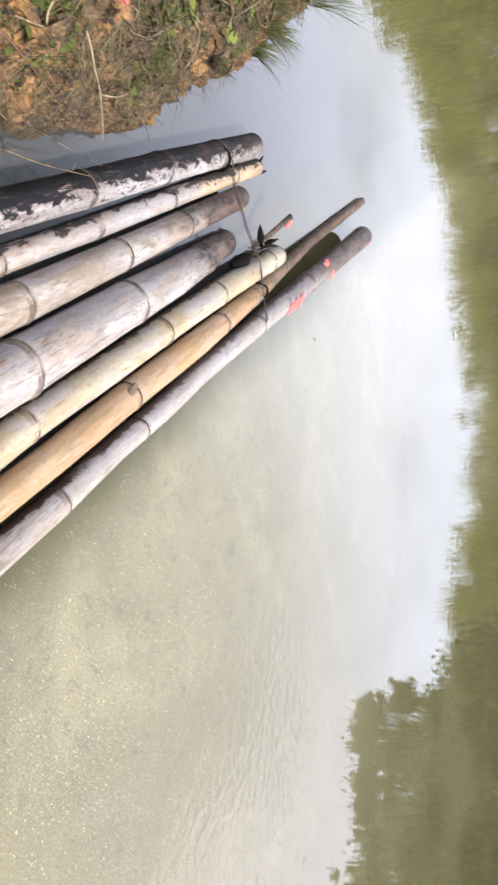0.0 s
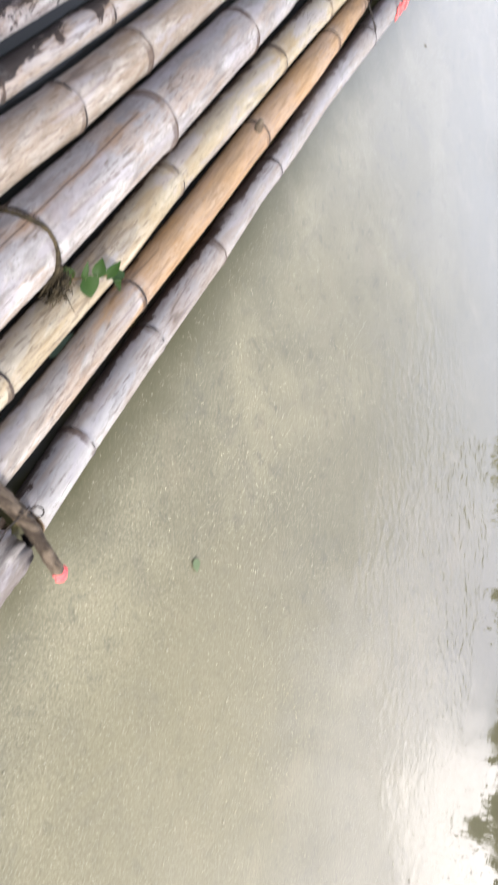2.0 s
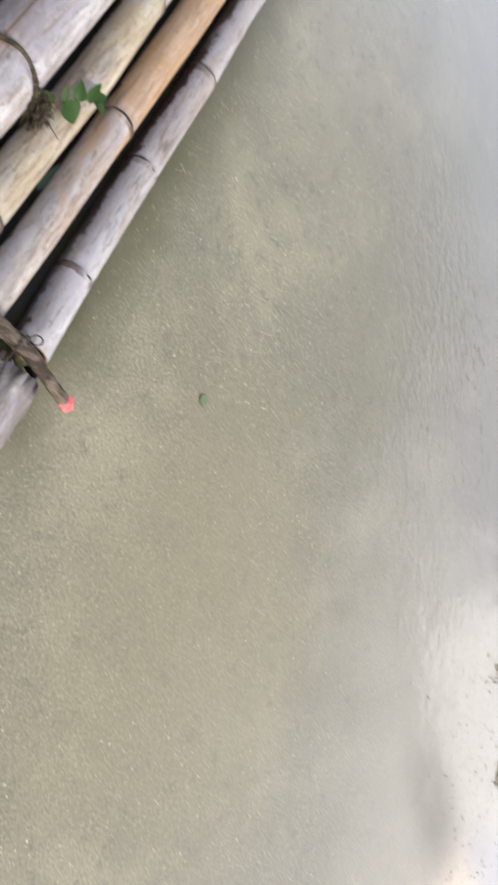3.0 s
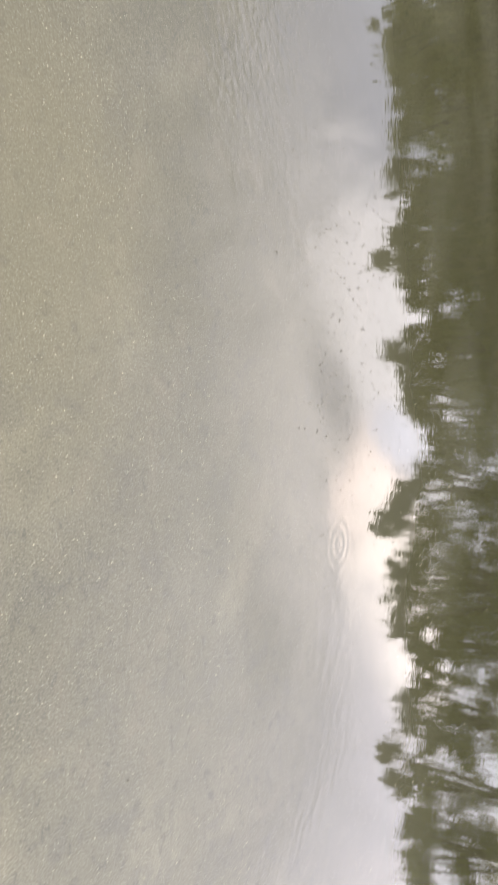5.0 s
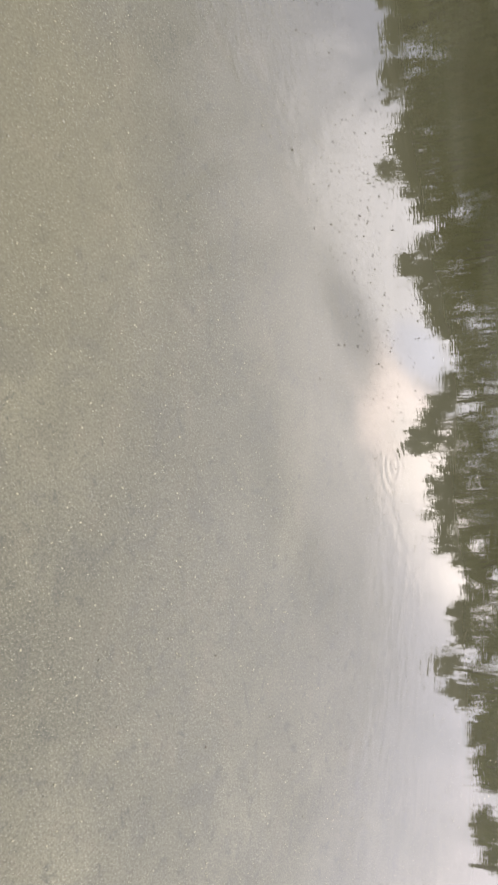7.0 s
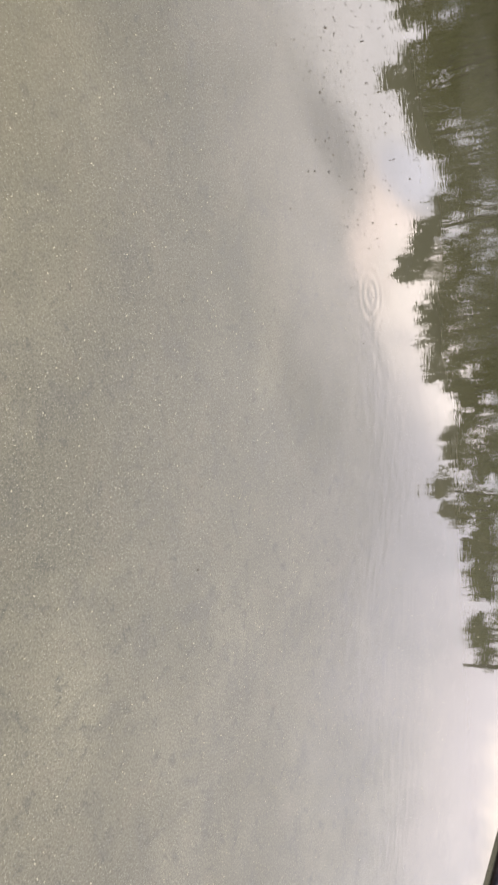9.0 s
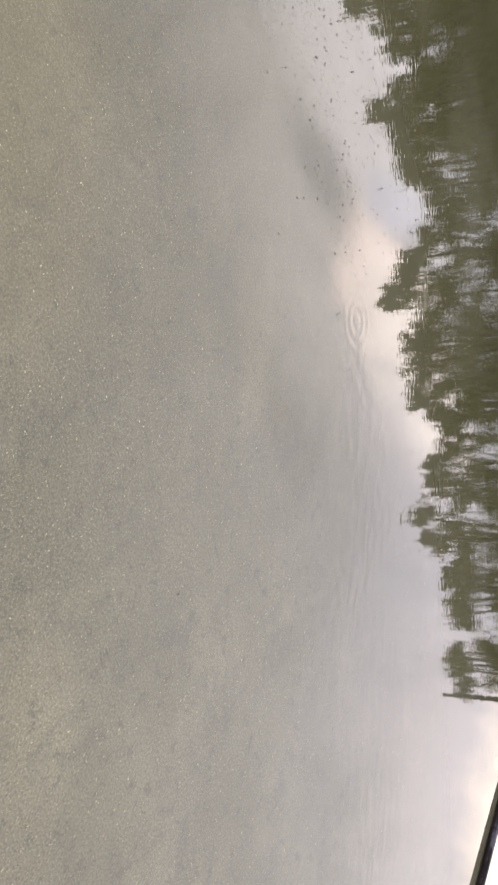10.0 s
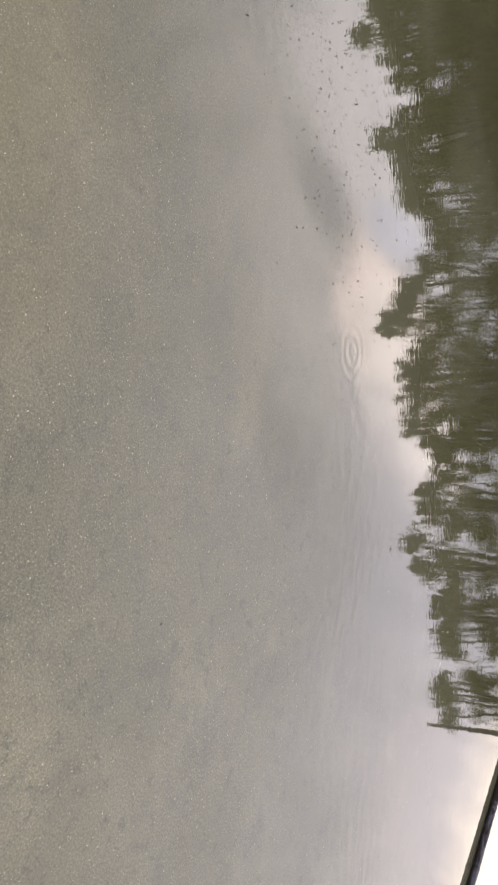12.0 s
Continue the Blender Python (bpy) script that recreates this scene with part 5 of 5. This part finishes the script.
tagged(part("root_clump", shape, M_ROPE, None, "", Matrix.Translation(on_bank(-1.96, 0.05) + Vector((0.0, 0.0, 0.008))) @ Matrix.Scale(0.75, 4)), "dark brown matted clump of roots in the clay bank", "roots")


# ---- what floats ----
shape = Shape().leaf((-0.015, -0.008, 0.004), (0.8, 0.5, 0), (0, 0, 1), 0.03, 0.025, 0.08, 0.0)
tagged(part("floating_leaf", shape, M_DULL, None, "", pose(-0.046, 0.033, 0.0)), "small green leaf floating on the water", "leaf")


def flecks(name, n, where, size, mat, label, seed, aspect=(0.4, 1.0)):
    """Many small flat bits lying on the water."""
    rng = random.Random(seed)
    shape = Shape()
    for _ in range(n):
        x, y = where(rng)
        a, l = rng.random() * 6.283, size * rng.uniform(0.35, 1.0) ** 1.5
        w2 = l * rng.uniform(*aspect)
        c, s = math.cos(a), math.sin(a)
        z = 0.0015
        k = len(shape.points)
        shape.points += [(x + c * l, y + s * l, z), (x - s * w2, y + c * w2, z + l * 0.06), (x - c * l, y - s * l, z), (x + s * w2, y - c * w2, z + l * 0.03)]
        shape.faces.append((k, k + 1, k + 2, k + 3))
    return tagged(part(name, shape, mat, smooth=False), label, "floating debris", kind="stuff")


def near_water(rng):
    while True:
        x, y = rng.uniform(-1.0, 3.4), -1.0 + 2.9 * rng.random() ** 1.4
        patch = noise.noise(Vector((x * 1.3, y * 1.3, 3.0))) * 0.5 + noise.noise(Vector((x * 5, y * 5, 9.0))) * 0.3
        raft_edge = -0.38 * x - 0.41
        if y > raft_edge + 0.05 and rng.random() < 0.55 + patch:
            return x, y


def scum_patch(rng):
    x, y = rng.choice(((-0.5, 0.2), (-0.3, 0.3), (-0.75, 0.5), (-0.2, 0.1), (0.2, 0.4)))
    return rng.gauss(x, 0.16), rng.gauss(y, 0.13)


def open_water(rng):
    return rng.gauss(0.9, 0.36), rng.gauss(1.95, 0.3)


flecks("pollen_flecks", 60000, near_water, 0.0026, M_DUST, "pale pollen and dust flecks drifting on the water", 11, (0.25, 0.6))
flecks("bubble_flecks", 380, near_water, 0.0042, M_DUST, "larger pale bits of scum on the water", 12)
flecks("scum_flecks", 2600, lambda rng: (rng.uniform(0.6, 3.3), rng.uniform(-0.7, 0.9)), 0.0038, M_SCUM, "bright specks of pollen scum strewn over the silty water", 19, (0.25, 0.6))
flecks("scum_flecks", 1500, scum_patch, 0.0032, M_SCUM, "yellowish pollen scum gathered in loose patches", 15, (0.25, 0.6))
flecks("dark_litter", 480, open_water, 0.0075, M_LITTER, "dark crumbs of leaf litter on the water", 13, (0.2, 0.5))
flecks("dark_litter", 60, lambda rng: (rng.uniform(0.5, 4.0), rng.uniform(0.2, 2.6)), 0.006, M_LITTER, "scattered dark crumbs of leaf litter on the water", 14, (0.2, 0.5))

flecks("dark_litter", 3, lambda rng: (rng.gauss(-2.25, 0.012), rng.gauss(0.656, 0.012)), 0.02, M_LITTER, "dark crumbs of leaf litter drifting near the raft", 16, (0.2, 0.4))

flecks("bubble_flecks", 260, lambda rng: (rng.gauss(3.3, 0.5), rng.gauss(1.5, 0.45)), 0.0065, M_SCUM, "pale flecks scattered on open water", 17, (0.15, 0.4))

flecks("bubble_flecks", 420, lambda rng: (rng.uniform(1.2, 4.6), rng.uniform(2.2, 4.6)), 0.0085, M_SCUM, "pale flecks far out on the water", 18, (0.12, 0.3))

drift = thing("floating_pole", Matrix.Identity(4), "dark weathered bamboo pole floating far out on the water", "pole")
path = [(5.25, -2.0, 0.012), (5.27, 1.2, 0.014), (5.28, 2.3, 0.015), (5.29, 3.1, 0.016), (5.29, 3.55, 0.016)]
culm(drift, path, [0.031, 0.028, 0.025], joints_at([(-p[1], 0, 0) for p in path], [-0.2, -0.75, -1.3, -1.85, -2.4, -2.9]), "dark", "", seed=40, name="pole_body")


# ---- the far bank: trees, shrubs, a dead trunk ----
def tree_meshes(height, spread, leaves, size, seed, mat, base=0.22, gaps=0.0):
    """A tapered trunk with limbs, and a crown of many small leaves hung in clumps on the limbs."""
    rng = random.Random(seed)
    wood, crown = Shape(), Shape()
    trunk = [Vector((0, 0, -0.3))]
    steps = 7
    for i in range(1, steps + 1):
        trunk.append(Vector((rng.gauss(0, 0.02) * height, rng.gauss(0, 0.02) * height, height * 0.86 * i / steps)))
    wood.tube(trunk, [height * 0.022 * (1 - 0.82 * i / steps) for i in range(steps + 1)], 9)
    clumps = []
    for i in range(30):
        u = base + (0.98 - base) * (i + rng.random()) / 30
        k = min(int(u * steps), steps - 1)
        root = trunk[k].lerp(trunk[k + 1], min(1.0, u * steps - k))
        a = i * 2.4 + rng.gauss(0, 0.4)
        bulge = math.sin(math.pi * min(1.0, (u - base) / (1 - base) * 0.88 + 0.14)) ** 0.7
        l = spread * bulge * rng.uniform(0.55, 1.1)
        tip = root + Vector((math.cos(a) * l, math.sin(a) * l, l * rng.uniform(0.15, 0.7)))
        mid = root.lerp(tip, 0.55) + Vector((0, 0, -0.08 * l))
        wood.tube([root, mid, tip], [height * 0.007 * (1 - u * 0.6), height * 0.004, height * 0.0015], 5, caps=False)
        if rng.random() > gaps:
            clumps += [(tip, spread * rng.uniform(0.2, 0.36)), (mid, spread * rng.uniform(0.18, 0.3))]
            if rng.random() < 0.5:
                clumps.append((tip + Vector((rng.gauss(0, 0.25), rng.gauss(0, 0.25), rng.gauss(0.1, 0.25))) * spread, spread * rng.uniform(0.12, 0.24)))
    clumps.append((trunk[-1] + Vector((0, 0, height * 0.06)), spread * 0.28))
    for _ in range(leaves):
        c, r = rng.choice(clumps)
        d = Vector((rng.gauss(0, 1), rng.gauss(0, 1), rng.gauss(0, 0.75)))
        p = c + d * r * 0.55
        l = size * rng.uniform(0.6, 1.3)
        ax = Vector((rng.gauss(0, 1), rng.gauss(0, 1), rng.gauss(-0.4, 0.6))).normalized()
        sd = ax.cross(Vector((rng.gauss(0, 1), rng.gauss(0, 1), rng.gauss(0, 1)))).normalized() * l * 0.3
        k = len(crown.points)
        crown.points += [tuple(p), tuple(p + ax * l * 0.5 + sd), tuple(p + ax * l), tuple(p + ax * l * 0.5 - sd)]
        crown.faces.append((k, k + 1, k + 2, k + 3))
    # bring the crown's top to the height asked for
    k = height / sorted(p[2] for p in crown.points)[int(len(crown.points) * 0.996)]
    for sh in (wood, crown):
        sh.points = [(p[0], p[1], p[2] * k) for p in sh.points]
    return wood, crown


def make_tree(name, label, category, group, meshes, mat):
    ob = thing(name, (0, 0, -200), label, category, group)
    part("trunk", meshes[0], M_TRUNK, ob)
    part("crown", meshes[1], mat, ob, smooth=False)
    return ob


WEST = [make_tree("tree", "sunlit yellow-green tree on the far bank", "tree", "trees on the far bank", tree_meshes(9.0, 2.4 + 0.3 * (k % 2), 15000, 0.13, 150 + k, M_SUNLIT_CROWN, 0.1, 0.1), M_SUNLIT_CROWN) for k in range(3)]
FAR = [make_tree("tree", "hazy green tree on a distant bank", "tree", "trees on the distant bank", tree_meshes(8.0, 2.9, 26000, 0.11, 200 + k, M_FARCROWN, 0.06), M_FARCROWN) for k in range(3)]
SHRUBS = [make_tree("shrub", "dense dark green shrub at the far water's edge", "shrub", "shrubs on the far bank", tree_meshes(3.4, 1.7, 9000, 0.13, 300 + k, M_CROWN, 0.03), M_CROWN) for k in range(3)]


def stand(kind, base_height, heading, distance, height, turn, widen=1.0):
    """Sets a copy of a tree at a heading and distance, grown to a height."""
    p = compass(heading, 0) * distance
    s = height / base_height
    z = max(ground_height(p.x, p.y), -0.1)
    return copy_thing(kind, Matrix.Translation((p.x, p.y, z)) @ Matrix.Rotation(turn, 4, "Z") @ Matrix.Diagonal((s * widen, s * widen, s, 1)))


SKYLINE = ((-80, 15), (-74, 14), (-69, 12), (-60, 11.2), (-47, 11.0), (-40, 11.8), (-36, 13.0), (-30, 13.6), (-28, 16.5), (-26, 18.8), (-20, 18.8), (-15, 19.2), (-8, 17.6), (-4, 19), (0, 18.8), (12, 16.4), (18, 19),
           (28, 16.4), (33, 16.4), (40, 14.8), (45.2, 13.4), (47, 9.5), (55, 7), (100, 7))


def skyline(heading):
    return float(np.interp(heading, [p[0] for p in SKYLINE], [p[1] for p in SKYLINE]))


rng = random.Random(77)
EYE_X, EYE_Y = 0.65, -1.1


def rise(heading, distance, elevation):
    """The height of a top that stands at an elevation as seen across the pond."""
    return (distance + 1.0) * math.tan(radians(elevation)) - 1.7


def foliage(clumps, size, seed):
    """Leaves strewn through uneven balls of foliage: (centre, radius, squash, how many)."""
    draw = np.random.default_rng(seed)
    crown = Shape()
    for centre, radius, squash, n in clumps:
        d = draw.normal(size=(n, 3))
        d /= np.linalg.norm(d, axis=1)[:, None]
        reach = radius * np.minimum(np.abs(draw.normal(size=n)) * 0.62, 1.7)
        p = np.array(centre) + d * reach[:, None] * np.array((1.0, 1.0, squash))
        ax = draw.normal(size=(n, 3)) + np.array((0.0, 0.0, -0.35))
        ax /= np.linalg.norm(ax, axis=1)[:, None]
        sd = np.cross(ax, draw.normal(size=(n, 3)))
        sd /= np.linalg.norm(sd, axis=1)[:, None]
        l = (size * draw.uniform(0.6, 1.35, n))[:, None]
        quads = np.stack((p, p + ax * l * 0.5 + sd * l * 0.3, p + ax * l, p + ax * l * 0.5 - sd * l * 0.3), 1)
        k = len(crown.points)
        crown.points += list(map(tuple, quads.reshape(-1, 3).tolist()))
        crown.faces += [(k + 4 * i, k + 4 * i + 1, k + 4 * i + 2, k + 4 * i + 3) for i in range(n)]
    return crown


def grow(heading, tops, width=2.6, mat=None, fill=44, low=0.2, back=1.8, lush=1.0, label="tall leafy dark green tree on the far bank"):
    """A tree on the far bank whose limbs end in rounded leafy tops: (heading, elevation as seen across the pond, half-width in degrees)."""
    seed = int(1000 + heading * 10)
    rng = random.Random(seed)
    d = far_shore(heading) + back
    foot = Vector((EYE_X, EYE_Y, 0)) + compass(heading, 0) * d
    foot.z = max(ground_height(foot.x, foot.y), -0.1)
    deg = d * math.tan(radians(1.0))
    across = Vector((math.cos(radians(heading)), -math.sin(radians(heading)), 0))
    away = compass(heading, 0)
    heads = []
    for h, e, half in tops:
        r = half * deg
        heads.append((across * (h - heading) * deg + away * rng.uniform(-0.5, 0.5) + Vector((0, 0, d * math.tan(radians(e)) - 1.17 - foot.z - r * 0.85)), r))
    height = max(c.z for c, r in heads)
    wood = Shape()
    trunk = [Vector((0, 0, -0.3))] + [Vector((rng.gauss(0, 0.05), rng.gauss(0, 0.05), height * k / 6)) for k in range(1, 6)]
    wood.tube(trunk, [0.13, 0.115, 0.1, 0.08, 0.06, 0.03], 9)
    clumps = []
    for c, r in heads:
        root = trunk[rng.choice((2, 3))]
        bend = root.lerp(c, 0.5) + Vector((rng.gauss(0, 0.1), rng.gauss(0, 0.1), 0.1))
        wood.tube([root, bend, c, c + Vector((0, 0, r * 0.5))], [0.05, 0.035, 0.02, 0.008], 6, caps=False)
        clumps.append((c, r * 0.95, 0.8, int(900 * r * lush)))
        for _ in range(24):
            a = rng.random() * 6.283
            o = Vector((math.cos(a), math.sin(a), rng.uniform(-1.0, 0.7))) * r * rng.uniform(0.4, 1.25)
            q = c + o
            wood.tube([c + o * 0.2, q], [0.008, 0.003], 4, caps=False)
            clumps.append((q, r * rng.uniform(0.14, 0.36), 0.7, int(280 * r * lush)))
    roof = sorted((c.dot(across), c.z - 0.3 * r) for c, r in heads)
    for _ in range(int(fill * (2.0 if heading < 12 else 1.45))):
        side = rng.uniform(-width, width) * deg
        top = float(np.interp(side, [q[0] for q in roof], [q[1] for q in roof])) - 0.9 * max(0.0, abs(side) - 0.75 * width * deg)
        c = across * side + away * rng.gauss(0, 0.7) + Vector((0, 0, top * (low + (1 - low) * rng.random())))
        r = rng.uniform(0.2, 0.5)
        wood.tube([trunk[rng.randrange(1, 5)], c + Vector((0, 0, -0.15)), c], [0.018, 0.012, 0.006], 5, caps=False)
        clumps.append((c, r, 0.75, int(480 * r)))
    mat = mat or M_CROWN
    ob = thing("tree", Matrix.Translation(foot), label, "tree", "trees on the far bank")
    part("trunk", wood, M_TRUNK, ob)
    part("crown", foliage(clumps, 0.105, seed + 5000), mat, ob, smooth=False)
    return ob


SUNNY = dict(mat=M_SUNLIT_CROWN, fill=60, label="sunlit yellow-green tree on the far bank")
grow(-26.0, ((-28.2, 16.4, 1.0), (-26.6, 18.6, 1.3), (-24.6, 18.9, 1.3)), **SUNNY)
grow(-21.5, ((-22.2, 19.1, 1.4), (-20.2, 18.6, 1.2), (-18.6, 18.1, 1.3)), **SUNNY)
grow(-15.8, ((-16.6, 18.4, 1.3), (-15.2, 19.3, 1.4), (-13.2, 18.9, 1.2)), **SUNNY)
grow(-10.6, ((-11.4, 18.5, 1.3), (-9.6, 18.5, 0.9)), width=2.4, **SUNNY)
grow(-5.6, ((-6.8, 19.0, 1.0), (-5.2, 18.7, 1.3), (-3.6, 19.0, 1.0)), width=2.2)
grow(-0.6, ((-2.4, 19.5, 0.8), (-1.4, 20.5, 0.5), (0.2, 18.8, 1.1), (1.7, 18.9, 0.8)), width=2.6, fill=75, low=0.35)
grow(5.2, ((3.0, 17.6, 0.8), (4.2, 18.9, 0.7), (5.2, 19.7, 0.6), (6.4, 19.0, 0.9), (8.2, 18.8, 0.9)), width=3.0, fill=75, low=0.35)
grow(9.8, ((9.4, 18.1, 1.0), (10.8, 17.3, 1.0), (12.4, 15.9, 0.9)), width=3.0, back=2.6, fill=60, low=0.05)
grow(15.2, ((14.1, 17.6, 0.7), (15.6, 19.0, 0.8), (16.8, 19.6, 0.8), (17.9, 20.3, 0.7)), width=3.2, fill=75, low=0.05)
grow(21.4, ((20.4, 18.5, 1.0), (21.7, 19.0, 1.0), (23.2, 18.3, 1.1), (25.0, 18.9, 0.8)), width=3.4, fill=80, low=0.3)
grow(25.6, ((25.8, 17.5, 0.8), (27.0, 16.4, 0.8)), width=2.6, back=2.6, fill=60)
grow(30.4, ((29.0, 16.6, 0.7), (30.1, 17.7, 0.9), (31.4, 17.2, 0.8), (32.5, 16.0, 0.8)), width=2.2, fill=34)
grow(34.6, ((33.7, 17.9, 0.42), (35.0, 17.7, 0.4), (34.4, 16.2, 0.7)), width=1.6, fill=14, lush=0.55)
grow(38.2, ((36.4, 15.3, 0.9), (37.6, 15.8, 0.8), (39.4, 15.6, 0.9), (40.2, 15.3, 0.7)), width=2.2, fill=30)
grow(43.2, ((42.8, 15.2, 0.7), (43.6, 15.4, 0.6), (44.8, 14.4, 0.6)), width=1.8, fill=24)
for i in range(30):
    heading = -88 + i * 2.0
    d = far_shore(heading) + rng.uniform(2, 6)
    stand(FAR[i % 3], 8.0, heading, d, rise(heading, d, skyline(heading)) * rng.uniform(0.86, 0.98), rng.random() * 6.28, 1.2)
for i, heading in enumerate((-30.5, -24, -18.5, -13, -8)):
    d = far_shore(heading) + 4.0
    stand(WEST[i % 3], 9.0, heading, d, rise(heading, d, skyline(heading)) * 0.88, rng.random() * 6.28, 1.1)
for i in range(44):
    heading = -31 + i * 1.75
    d = far_shore(heading) + rng.uniform(0.3, 1.6)
    stand(SHRUBS[i % 3], 3.4, heading, d, (rng.uniform(0.55, 0.78) if heading < 12 else rng.uniform(0.25, 0.5)) * rise(heading, d, skyline(heading)), rng.random() * 6.28, 1.15)
for ob in WEST + FAR + SHRUBS:
    for child in list(ob.children):
        bpy.data.objects.remove(child)
    bpy.data.objects.remove(ob)

p = compass(44.9, 0) * 20.5 + Vector((EYE_X, EYE_Y, 0))
snag = thing("dead_tree", (p.x, p.y, 0), "bare dead tree trunk standing at the far bank", "dead tree")
top = 20.5 * math.tan(radians(15.3)) - 1.17
part("trunk", Shape().tube([(0, 0, -0.5), (0.06, -0.03, top * 0.4), (0.08, -0.08, top * 0.7), (0.16, -0.14, top)], [0.08, 0.07, 0.058, 0.036], 10), M_TRUNK, snag)
part("limb", Shape().tube([(0.1, -0.1, top * 0.8), (0.02, -0.05, top * 0.84), (-0.02, 0.0, top * 0.86)], [0.03, 0.02, 0.012], 7), M_TRUNK, snag)
